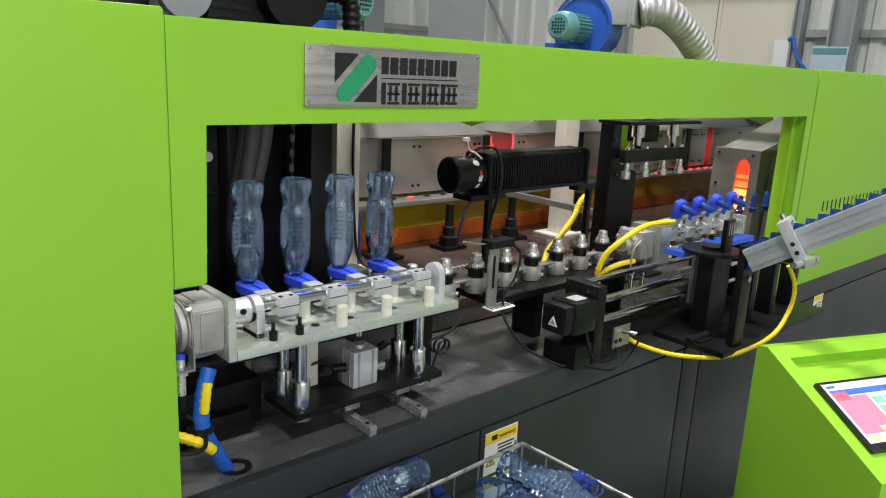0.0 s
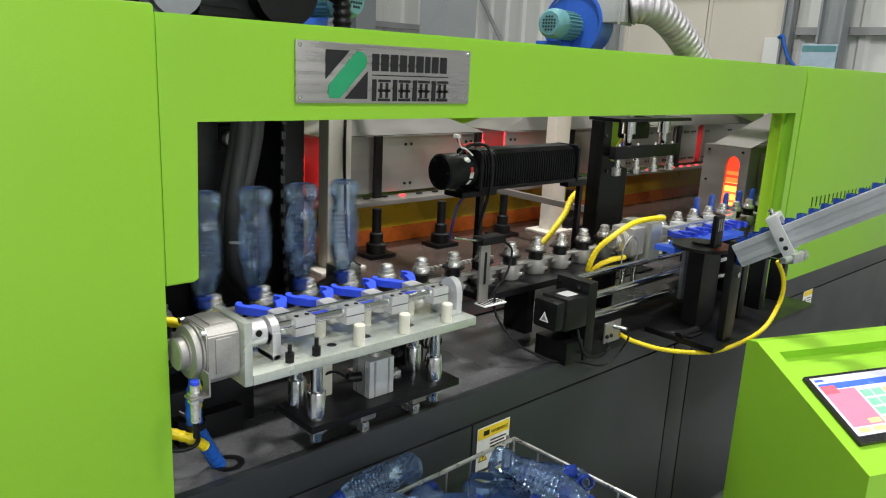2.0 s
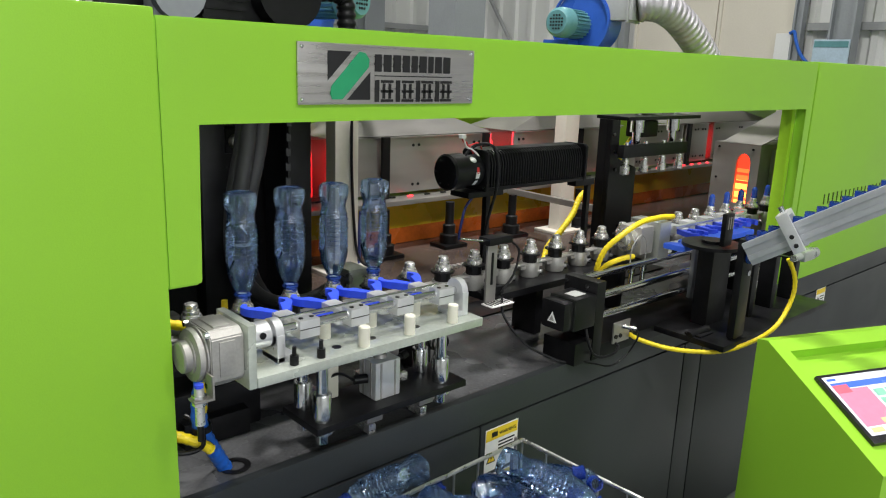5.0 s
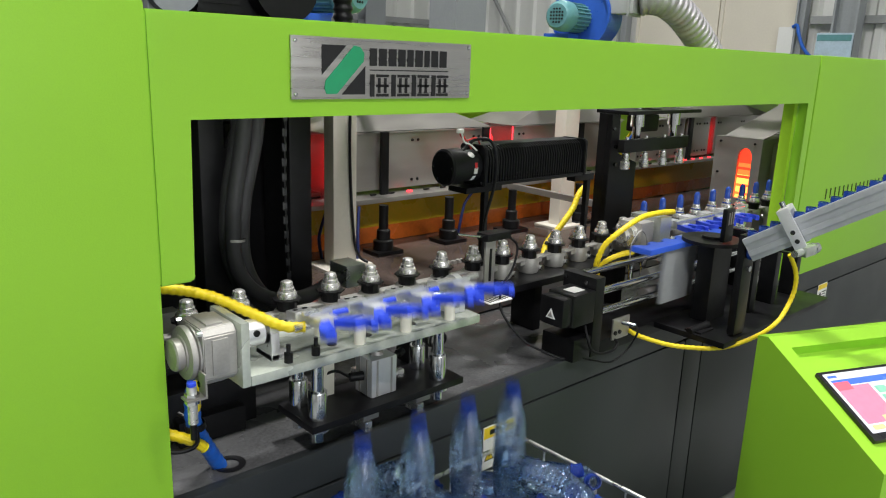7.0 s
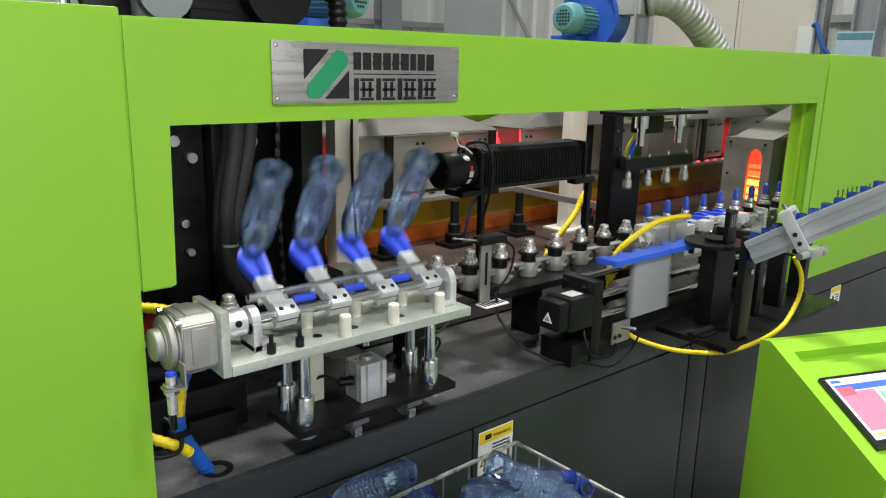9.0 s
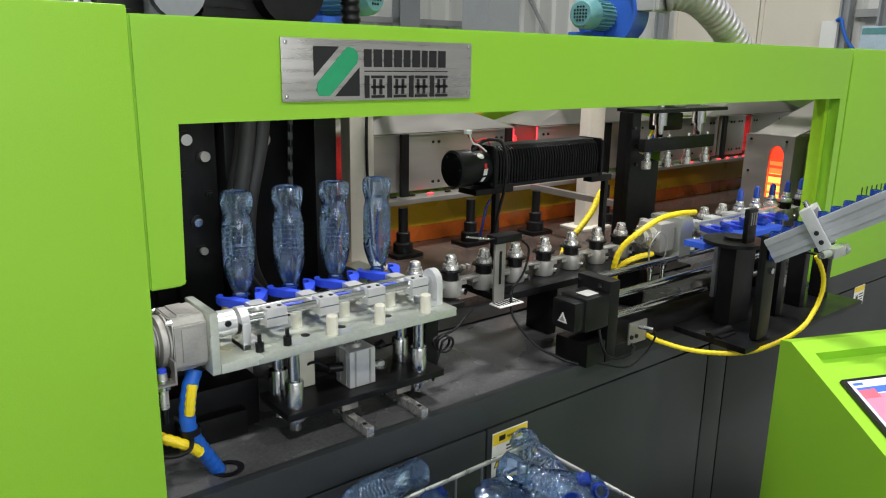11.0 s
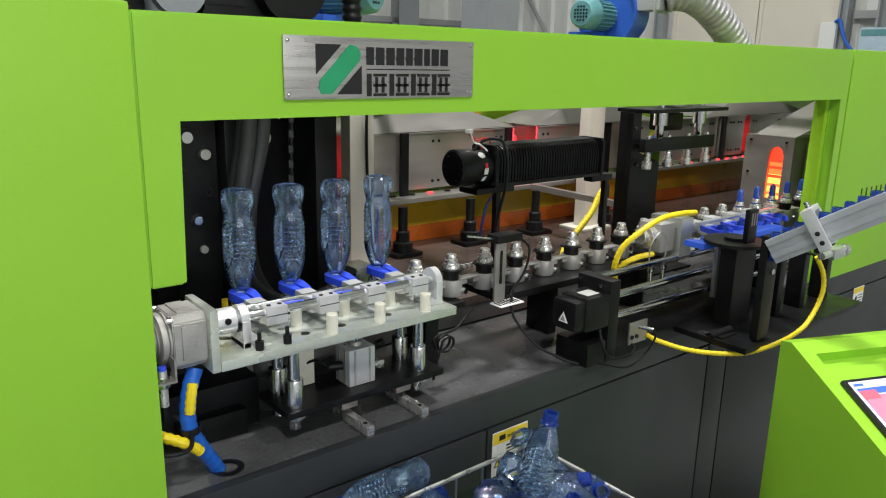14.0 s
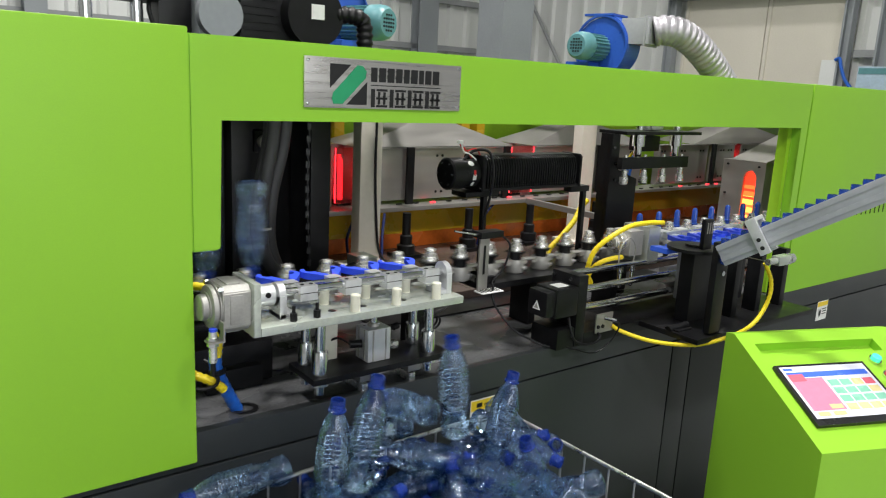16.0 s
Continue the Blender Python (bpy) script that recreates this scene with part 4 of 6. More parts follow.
    for s in (-1, 1):
        rail = Mesh().box(-0.095, 1.6, 0.013, 0.026, -0.064, 0.0, 0.001)
        rail.box(-0.095, 1.6, 0.026, 0.029, -0.016, -0.002).box(-0.095, 1.6, 0.026, 0.029, -0.05, -0.036)
        part("rail", rail.turn(Matrix(CHM) @ Matrix.Diagonal((1, s, 1, 1))), CHUTE, ct, "ribbed aluminium rail")
    part("clamp_block", Mesh().box(0.015, 0.045, -0.045, 0.045, 0.022, 0.034, 0.002).box(0.015, 0.045, -0.047, -0.032, -0.075, 0.033, 0.002).box(0.015, 0.045, 0.032, 0.047, -0.075, 0.033, 0.002).turn(CHM), ALUW, ct, "milled clamp bridge")
    for z in (-0.03, -0.055):
        part("clamp_hole", Mesh().cyl((0.03, -0.0472, z), (0.03, -0.049, z), 0.006, n=12).turn(CHM), INK, ct)
    part("thumb_screw", Mesh().cyl((0.03, 0.0, 0.034), (0.03, 0.0, 0.05), 0.007).turn(CHM), CHROME, ct)
    cyl_ = thing("air_cylinder", "small bare aluminium air cylinder beside the chute", "cylinder", (1.5, -0.3, 1.12))
    part("barrel", Mesh().box(1.455, 1.53, -0.31, -0.28, 1.115, 1.145, 0.006).cyl((1.41, -0.295, 1.13), (1.455, -0.295, 1.13), 0.010), ALU, cyl_)
    part("end_cap", Mesh().cyl((1.53, -0.295, 1.13), (1.55, -0.295, 1.13), 0.017), CHROME, cyl_)
    part("mount", Mesh().box(1.484, 1.50, -0.29, -0.10, 1.1095, 1.1145), BLACK, cyl_)
    h2 = thing("yellow_hose", "short yellow spiral-wrapped hose behind the rail", "hose", (1.2, 0.42, 1.0))
    part("wrap", Mesh().tube([(1.16, 0.40, 1.0), (1.20, 0.42, 1.045), (1.26, 0.42, 1.09), (1.32, 0.42, 1.145), (1.36, 0.43, 1.19), (1.40, 0.44, 1.21)], 0.0095, 10, ridge=0.14, pitch=0.014), YELLOW, h2)
    hose = thing("yellow_hose", "yellow spiral-wrapped cable hanging in a loop", "hose", (1.4, -0.2, 0.9))
    part("wrap", Mesh().tube([(1.44, -0.27, 1.12), (1.462, -0.285, 1.07), (1.462, -0.29, 1.02), (1.44, -0.285, 0.965), (1.39, -0.28, 0.925), (1.30, -0.265, 0.90), (1.20, -0.22, 0.878), (1.12, -0.13, 0.874), (1.06, -0.06, 0.893), (1.03, -0.035, 0.912)], 0.006, 10, ridge=0.14, pitch=0.014), YELLOW, hose)


CH0 = Vector((1.27, -0.30, 1.235))
_d = Vector((0.30, -1.0, 0.66)).normalized()
_s = Vector((0, 0, 1)).cross(_d).normalized()
_u = _d.cross(_s)
CHM = Matrix.Translation(CH0) @ Matrix((( _d.x, _s.x, _u.x, 0), (_d.y, _s.y, _u.y, 0), (_d.z, _s.z, _u.z, 0), (0, 0, 0, 1)))
infeed_frame()


def press_unit():
    pr = thing("lift_press", "black column press with four nickel plungers", "machine", (1.5, 0.38, 0.87))
    part("column", Mesh().prism([(1.40, 0.868), (1.56, 0.868), (1.56, 1.30), (1.445, 1.335), (1.445, 1.468), (1.40, 1.468)], "y", 0.345, 0.365, 0.002), BLACK, pr)
    part("top_plate", Mesh().box(1.41, 1.86, 0.29, 0.42, 1.468, 1.48, 0.002), BLACK, pr)
    part("back_drop", Mesh().box(1.402, 1.414, 0.366, 0.40, 0.868, 1.468), BLACK, pr)
    for bx, bz in ((1.41, 1.42), (1.425, 1.36), (1.43, 1.30), (1.48, 1.10), (1.53, 1.02)):
        part("bolt", Mesh().cyl((bx, 0.338, bz), (bx, 0.346, bz), 0.006, n=8), BLACKG, pr)
    for x in (1.58, 1.81):
        part("guide_pillar", Mesh().cyl((x, 0.37, 1.36), (x, 0.37, 1.56), 0.015), CHROME, pr)
        part("guide_bush", Mesh().cyl((x, 0.37, 1.42), (x, 0.37, 1.467), 0.024), CHROME, pr)
    part("air_cylinder", Mesh().box(1.60, 1.67, 0.33, 0.40, 1.483, 1.58, 0.006), ALU, pr)
    part("air_fitting", Mesh().box(1.585, 1.70, 0.36, 0.42, 1.40, 1.46, 0.01), BLACKP, pr)
    for k in range(3):
        part("air_line", Mesh().tube([(1.62 + 0.02 * k, 0.40, 1.42), (1.60 + 0.02 * k, 0.44, 1.33), (1.66, 0.46, 1.2), (1.62 + 0.03 * k, 0.47, 1.05)], 0.005), BLUEW if k else YELLOW, pr)
    return pr


press_unit()


def press_bar():
    b = thing("plunger_bar", "black bar with four spring plungers", "machine", (1.607, 0.33, 1.35), "")
    part("bar", Mesh().box(-0.197, 0.197, -0.012, 0.012, -0.021, 0.021, 0.002), BLACK, b, local=True)
    for k in range(4):
        x = -0.166 + k * 0.111
        part("plunger", Mesh().lathe([(0.001, 0.03), (0.006, 0.03), (0.006, -0.025), (0.011, -0.026), (0.012, -0.03), (0.011, -0.034), (0.012, -0.038), (0.011, -0.042), (0.012, -0.046), (0.011, -0.05), (0.016, -0.051), (0.016, -0.075), (0.013, -0.078), (0.001, -0.078)], pose(x, 0, 0), 16), NICKEL, b, "nickel spring plunger", local=True)
    return b


PRESS_BAR = press_bar()


# ---- operator pedestal ----
def pedestal():
    pd = thing("operator_pedestal", "lime-green sloping operator pedestal with touch screen", "control panel", (1.3, -0.5, 0))
    base = pose(1.170, -0.333, 0, 0, 0, -22.5)
    # local: x along the width, -y towards the operator
    prof = [(0.0, 0.0), (0.0, 0.957), (-0.035, 0.965), (-0.412, 0.792), (-0.412, 0.0)]
    body = Mesh()
    ang = math.degrees(math.atan2(0.965 - 0.792, 0.377))
    cs, sn = math.cos(math.radians(ang)), math.sin(math.radians(ang))

    def on_slope(s, d):
        return (-0.412 + s * cs + d * sn, 0.792 + s * sn - d * cs)
    # the pen tray is a real recess in the slope
    notched = prof[:3] + [on_slope(0.372, 0), on_slope(0.368, 0.024), on_slope(0.330, 0.024), on_slope(0.324, 0)] + prof[3:]
    body.prism(prof, "x", 0.0, 0.04)
    body.prism(notched, "x", 0.04, 0.44)
    body.prism(prof, "x", 0.44, 0.54)
    part("cabinet", body.turn(base), GREEN, pd)
    slope = base @ pose(0, -0.412, 0.792, ang, 0, 0)
    scr = part("touch_screen", Mesh().box(0.035, 0.325, 0.072, 0.277, 0.001, 0.012, 0.003).turn(slope), BEZEL, pd, "black framed touch screen")
    def tile(name, x0, x1, y0, y1, c, dz=0.0125):
        part(name, Mesh().box(0.045 + 0.27 * x0, 0.045 + 0.27 * x1, 0.092 + 0.176 * y0, 0.092 + 0.176 * y1, dz, dz + 0.0004).turn(slope), SCR[c], scr)
    tile("screen_field", 0, 1, 0, 1, "white")
    tile("title_bar", 0.03, 0.97, 0.78, 0.88, "blue", 0.0131)
    tile("red_tab", 0.03, 0.2, 0.70, 0.84, "red", 0.0137)
    tile("pink_field", 0.03, 0.40, 0.14, 0.76, "pink", 0.0131)
    for r in range(4):
        for c in range(4):
            tile("screen_button", 0.43 + c * 0.138, 0.55 + c * 0.138, 0.12 + r * 0.155, 0.24 + r * 0.155, "yellow" if (r == 0 or (r + c) % 5 == 0) else ("red" if (r, c) == (3, 3) else "green"), 0.0131)
    tile("screen_button", 0.24, 0.38, 0.16, 0.24, "yellow", 0.0137)
    tile("screen_button", 0.05, 0.18, 0.04, 0.11, "yellow", 0.0137)
    tile("screen_button", 0.22, 0.36, 0.04, 0.11, "yellow", 0.0137)
    tile("maker_mark", 0.03, 0.13, 0.92, 0.96, "blue", 0.0131)
    for k, y in enumerate((0.285, 0.225, 0.165)):
        m = slope @ pose(0.378, y, 0)
        part("button_ring", Mesh().cyl((0, 0, 0.0), (0, 0, 0.008), 0.017, n=24).turn(m), CHROME, pd)
        part("push_button", Mesh().lathe([(0.013, 0.008), (0.013, 0.018), (0.008, 0.021), (0.0001, 0.021)], m, 20), LED if k == 0 else (REDP if k == 1 else BLACKP), pd)


pedestal()


# ---- bottles ----
def bottle_meshes():
    prof = [(0.013, 0.016), (0.013, -0.004), (0.0138, -0.008), (0.0205, -0.020), (0.0275, -0.036), (0.0315, -0.050), (0.0326, -0.060)]
    z = -0.064
    for k in range(8):
        prof += [(0.0328, z), (0.0326, z - 0.0025), (0.0306, z - 0.004), (0.0304, z - 0.006), (0.0322, z - 0.0082)]
        z -= 0.0102
    prof += [(0.0318, -0.148), (0.0288, -0.157), (0.0278, -0.165), (0.0290, -0.175), (0.0320, -0.184), (0.0330, -0.194), (0.0330, -0.204), (0.0318, -0.211), (0.0270, -0.2155), (0.022, -0.2155), (0.010, -0.208), (0.0004, -0.205)]

    def wave(a, z):
        if -0.14 < z < -0.06:
            return 0.945 * (1 + 0.042 * math.cos(12 * a))
        if -0.215 < z < -0.168:
            return 0.96 * (1 + 0.045 * math.cos(5 * a + 40 * z) + 0.02 * math.cos(10 * a - 30 * z))
        return 0.95 if z < -0.02 else 1
    body = Mesh().lathe(prof, None, 60, wave).data("bottle_body", PET)
    neck = Mesh().lathe([(0.0118, -0.006), (0.0142, -0.006), (0.0175, -0.003), (0.0175, -0.001), (0.0145, 0.001), (0.0148, 0.004), (0.0138, 0.006), (0.0148, 0.009), (0.0138, 0.011), (0.0146, 0.014), (0.0138, 0.019), (0.0118, 0.019), (0.0118, -0.006)], None, 24).data("bottle_neck", NECK)
    return body, neck


BODY, NECKM = bottle_meshes()


def bottle(label, group):
    b = thing("plastic_bottle", label, "bottle", (0, 0, 0), group)
    part("bottle_body", BODY, PET, b, local=True)
    part("neck", NECKM, NECK, b, "blue threaded neck", local=True)
    return b


def preform_mesh():
    return Mesh().lathe([(0.0118, 0.018), (0.0140, 0.018), (0.0134, 0.013), (0.0142, 0.010), (0.0134, 0.006), (0.0140, 0.003), (0.0172, 0.002), (0.0172, -0.001), (0.0130, -0.003), (0.0112, -0.014), (0.0110, -0.048), (0.0085, -0.056), (0.0045, -0.060), (0.0003, -0.061)], None, 18).data("preform", PREFORM)


PREF = preform_mesh()


# ---- wire cage and heap ----
CAGE = pose(0.551, -0.084, 0, 0, 0, 1.5)
CW, CD, CT = 0.98, 0.80, 0.765


def cage():
    cg = thing("wire_cage", "zinc-plated wire mesh cage full of bottles", "cage", (0.1, -0.5, 0))
    vert = Mesh().cyl((0, 0, 0.12), (0, 0, CT), 0.0026, n=6).data("wire", WIRE)
    for k in range(14):
        for y in (0.0, -CD):
            o = part("wire", vert, WIRE, cg)
            o.matrix_basis = CAGE @ pose(-CW * k / 13, y, 0)
    for k in range(1, 11):
        for x in (0.0, -CW):
            o = part("wire", vert, WIRE, cg)
            o.matrix_basis = CAGE @ pose(x, -CD * k / 11, 0)
    for z in (CT, 0.645, 0.5, 0.35, 0.2, 0.12):
        r = 0.0048 if z == CT else 0.003
        for a, b in (((0, 0), (-CW, 0)), ((0, 0), (0, -CD)), ((-CW, 0), (-CW, -CD)), ((0, -CD), (-CW, -CD))):
            part("rim_wire" if z == CT else "cross_wire", Mesh().cyl((*a, z), (*b, z), r, n=8).turn(CAGE), WIRE, cg)
    part("cage_floor", Mesh().box(-CW, 0, -CD, 0, 0.115, 0.122).turn(CAGE), STEEL, cg)
    part("latch", Mesh().box(-0.028, -0.008, 0.002, 0.012, 0.69, 0.735, 0.002).cyl((-0.018, 0.006, 0.73), (-0.018, 0.006, 0.775), 0.004).turn(CAGE), STEEL, cg)
    for x in (-0.04, -CW + 0.04):
        for y in (-0.04, -CD + 0.04):
            part("caster", Mesh().cyl((x - 0.015, y, 0.05), (x + 0.015, y, 0.05), 0.05).box(x - 0.02, x + 0.02, y - 0.02, y + 0.02, 0.09, 0.116).turn(CAGE), BLACKP, cg)


cage()
rng = random.Random(5)


def heap():
    n = 0
    for layer, z in enumerate((0.18, 0.25, 0.32, 0.39, 0.46, 0.53, 0.59, 0.65, 0.69, 0.73)):
        for i in range(4):
            for j in range(9):
                if layer == 9 and (i > 2 or j in (0, 8)):
                    continue
                if layer < 6 and (i in (1, 2) and 1 < j < 7) or layer in (6, 7) and (i * 9 + j) % 2:
                    continue
                b = bottle("clear blue-tinted empty plastic bottle lying in the heap", "bottles in the cage")
                x = -CW * (j + 0.6 + rng.uniform(-0.25, 0.25)) / 9.2
                y = -0.11 - (CD - 0.22) * i / 3 + rng.uniform(-0.04, 0.04)
                b.matrix_basis = CAGE @ pose(x, y, z + rng.uniform(-0.02, 0.025), 90 + rng.uniform(-35, 35), rng.uniform(-25, 25), rng.choice((180, 90, 150, 270, 215, 135)) + rng.uniform(-30, 30)) @ pose(0, 0, 0.1)
                n += 1
    for x, y, z, rx, ry, rz in ((-0.50, 0.02, 0.795, 0, -86, 6), (-0.2, -0.08, 0.70, 0, 80, 4), (-0.66, -0.08, 0.69, 0, 95, -3), (-0.06, -0.2, 0.79, 70, 20, 30), (-0.3, -0.2, 0.80, 95, 10, 60), (-0.12, -0.3, 0.79, 100, 0, 20), (-0.05, -0.24, 0.78, 60, -10, -30), (-0.5, -0.22, 0.79, 80, 10, 100), (-0.84, 0.012, 0.78, 0, -88, 2), (-0.27, -0.28, 0.735, 0, 108, 35), (-0.30, -0.36, 0.74, 0, 104, 28), (-0.22, -0.40, 0.735, 0, 112, 20), (-0.40, -0.42, 0.74, 0, 106, 42), (-0.18, -0.33, 0.73, 0, 118, 60), (-0.45, -0.34, 0.745, 0, 104, 15), (-0.34, -0.46, 0.75, 0, 110, 30)):
        b = bottle("clear blue-tinted empty plastic bottle on top of the heap", "bottles in the cage")
        b.matrix_basis = CAGE @ pose(x, y, z, rx, ry, rz)


heap()


# ---- chain of mandrels ----
PITCH, MY = 0.111, 0.22


def chain():
    ch = thing("mandrel_chain", "moving chain of nickel mandrels in grey holders", "chain", (0, 0, 0))
    tip = Mesh().lathe([(0.0002, 0.113), (0.008, 0.1125), (0.0125, 0.110), (0.0135, 0.106), (0.0138, 0.098), (0.0160, 0.097), (0.0164, 0.090), (0.0190, 0.089), (0.0218, 0.084), (0.0220, 0.075), (0.0165, 0.074), (0.001, 0.074)], None, 20).data("mandrel", NICKEL)
    col = Mesh().lathe([(0.001, 0.0735), (0.030, 0.0735), (0.030, 0.069), (0.021, 0.068), (0.021, 0.047), (0.001, 0.047)], None, 20, lambda a, z: 1 + (0.05 * math.cos(10 * a) if z > 0.066 else 0)).data("collar", BLACKP)
    hold = Mesh().lathe([(0.001, 0.0475), (0.0275, 0.0475), (0.029, 0.044), (0.029, 0.010), (0.027, 0.006), (0.001, 0.006)], None, 22)
    hold.box(-0.045, 0.045, -0.011, 0.011, 0.030, 0.040, 0.002)
    hold = hold.data("holder", CAST)
    bolt = Mesh().cyl((0.018, -0.026, 0.02), (0.020, -0.036, 0.02), 0.008, n=12).data("bolt", CHROME)
    link = Mesh().box(0.025, 0.086, -0.012, 0.012, 0.041, 0.047, 0.003).data("link", CAST)
    for k in range(-32, 19):
        m = pose(k * PITCH - 0.002, MY, 1.04)
        h = part("holder", hold, CAST, ch, local=True)
        h.matrix_basis = m
        for nm, me in (("mandrel", tip), ("collar", col), ("bolt", bolt), ("link", link)):
            o = part(nm, me, CAST, h, local=True)
    return ch


CHAIN = chain()


# ---- output manipulator ----
SHZ, ARM, OFF = 1.156, 0.155, 0.008


def jaw_mesh(s):
    """One half of a gripper: a finger with half a ring at its end."""
    pts = [(s * 0.003, -0.095), (s * 0.018, -0.095), (s * 0.022, -0.12), (s * 0.026, -0.145), (s * 0.026, -0.160), (s * 0.018, -0.174), (s * 0.004, -0.180)]
    inner = [(s * 0.002, -0.172)] + [(s * 0.0145 * math.sin(math.pi * k / 8), -0.155 - 0.0145 * math.cos(math.pi * k / 8)) for k in range(9)] + [(s * 0.003, -0.135)]
    return Mesh().prism(pts + inner, "z", 0.001, 0.017, 0.001)


def manipulator():
    mp = thing("output_manipulator", "aluminium bottle take-out manipulator with blue grippers", "manipulator")
    part("base_plate", Mesh().box(0.012, 0.40, -0.012, 0.118, 0.928, 0.943, 0.002), BLACK, mp, "black sliding base plate", local=True)
    for x in (0.042, 0.349):
        for y in (0.018, 0.089):
            part("bushing", Mesh().lathe([(0.0125, 1.0), (0.0175, 1.0), (0.0185, 0.998), (0.0185, 0.944), (0.0125, 0.944)], pose(x, y, 0), 28), CHROME, mp, "ground steel bushing", local=True)
            part("bushing_flange", Mesh().lathe([(0.012, 0.9275), (0.022, 0.9275), (0.022, 0.918), (0.012, 0.918)], pose(x, y, 0), 20), NICKEL, mp, local=True)
    part("lift_cylinder", Mesh().box(0.172, 0.236, 0.020, 0.078, 0.944, 1.026, 0.003), ALUW, mp, "square aluminium air cylinder", local=True)
    for x in (0.186, 0.222):
        part("cylinder_groove", Mesh().box(x - 0.002, x + 0.002, 0.0185, 0.0198, 0.946, 1.024), CAST, mp, local=True)
    for y in (0.036, 0.062):
        part("cylinder_groove", Mesh().box(0.1705, 0.1718, y - 0.002, y + 0.002, 0.946, 1.024), CAST, mp, local=True)
    part("cylinder_collar", Mesh().lathe([(0.001, 1.034), (0.013, 1.034), (0.015, 1.0265), (0.001, 1.0265)], pose(0.204, 0.049, 0), 18), CAST, mp, local=True)
    part("back_block", Mesh().box(0.085, 0.125, 0.085, 0.108, 0.944, 1.05, 0.003), NYLON, mp, local=True)
    part("air_fitting", Mesh().cyl((0.236, 0.045, 1.012), (0.258, 0.045, 1.014), 0.006).cyl((0.258, 0.045, 1.014), (0.272, 0.046, 1.018), 0.009), BLACKP, mp, local=True)
    part("air_fitting", Mesh().cyl((0.236, 0.05, 0.967), (0.262, 0.05, 0.967), 0.007).box(0.258, 0.275, 0.042, 0.06, 0.958, 0.976, 0.003), NICKEL, mp, local=True)
    part("air_fitting", Mesh().cyl((0.145, 0.06, 0.985), (0.172, 0.05, 0.985), 0.010), BLACKP, mp, local=True)
    part("air_line", Mesh().tube([(0.145, 0.06, 0.985), (0.12, 0.075, 1.0), (0.10, 0.10, 0.98), (0.105, 0.113, 0.955)], 0.003), BLACKP, mp, local=True)
    for x in (0.172, 0.312):
        part("carriage", Mesh().box(x - 0.02, x + 0.02, 0.02, 0.10, 0.897, 0.928, 0.003), STEEL, mp, local=True)
    lp = part("lift_plate", Mesh().box(-0.134, 0.392, -0.062, 0.100, 1.087, 1.105, 0.0015), ALUP, mp, "milled aluminium lift plate", local=True)
    for x in (0.042, 0.349):
        for y in (0.018, 0.089):
            part("guide_rod", Mesh().cyl((x, y, 0.895), (x, y, 1.086), 0.0118), CHROME, lp, "chrome guide rod", local=True)
    part("piston_rod", Mesh().cyl((0.204, 0.049, 1.03), (0.204, 0.049, 1.086), 0.008), CHROME, lp, local=True)
    part("mount_plate", Mesh().box(-0.150, -0.1345, -0.062, 0.055, 1.087, 1.20, 0.004), ALUP, lp, "upright aluminium mounting plate", local=True)
    part("gearbox", Mesh().prism([(-0.048, 1.112), (-0.036, 1.100), (0.036, 1.100), (0.048, 1.112), (0.048, 1.184), (0.036, 1.196), (-0.036, 1.196), (-0.048, 1.184)], "x", -0.208, -0.1505, 0.002), CAST, lp, "grey servo gearbox", local=True)
    part("gearbox_rib", Mesh().box(-0.194, -0.166, -0.0505, 0.0505, 1.118, 1.178, 0.002).box(-0.194, -0.166, -0.03, 0.03, 1.0965, 1.1995, 0.002), CAST, lp, local=True)
    part("gear_ring", Mesh().lathe([(0.030, 0), (0.044, 0.002), (0.0455, 0.006), (0.0455, 0.010), (0.040, 0.011), (0.040, 0.013), (0.0455, 0.014), (0.0455, 0.017)], pose(-0.2255, 0, 1.148, 0, 90, 0), 30), CAST, lp, local=True)
    part("encoder_cap", Mesh().lathe([(0.001, 0), (0.024, 0.0005), (0.027, 0.003), (0.027, 0.014), (0.031, 0.015), (0.031, 0.018)], pose(-0.2425, 0, 1.148, 0, 90, 0), 26), CAST, lp, "pale round encoder cap", local=True)
    for y in (-0.040, 0.040):
        for z in (1.106, 1.190):
            part("bolt", Mesh().cyl((-0.215, y, z), (-0.2075, y, z), 0.006, n=10), CHROME, lp, local=True)
    part("inductive_switch", Mesh().cyl((-0.232, -0.052, 1.048), (-0.232, -0.052, 1.112), 0.008, n=14), NICKEL, lp, "threaded inductive switch", local=True)
    part("switch_tip", Mesh().cyl((-0.232, -0.052, 1.1125), (-0.232, -0.052, 1.118), 0.0075, n=14), BLUEJ, lp, local=True)
    part("switch_lead", Mesh().cyl((-0.232, -0.052, 1.020), (-0.232, -0.052, 1.0475), 0.0055, n=12), BLACKP, lp, local=True)
    part("switch_bracket", Mesh().box(-0.245, -0.212, -0.066, -0.040, 1.090, 1.0935).box(-0.215, -0.212, -0.066, -0.040, 1.0935, 1.13), STEEL, lp, local=True)
    part("switch_nut", Mesh().cyl((-0.232, -0.052, 1.082), (-0.232, -0.052, 1.0895), 0.012, n=6).cyl((-0.232, -0.052, 1.094), (-0.232, -0.052, 1.100), 0.012, n=6), CHROME, lp, local=True)
    part("coupling", Mesh().cyl((-0.134, 0, SHZ), (-0.085, 0, SHZ), 0.024, n=26), ALUW, lp, "pale shaft coupling", local=True)
    part("coupling_screw", Mesh().cyl((-0.103, -0.023, SHZ + 0.006), (-0.103, -0.026, SHZ + 0.006), 0.006, n=10), BLACK, lp, local=True)
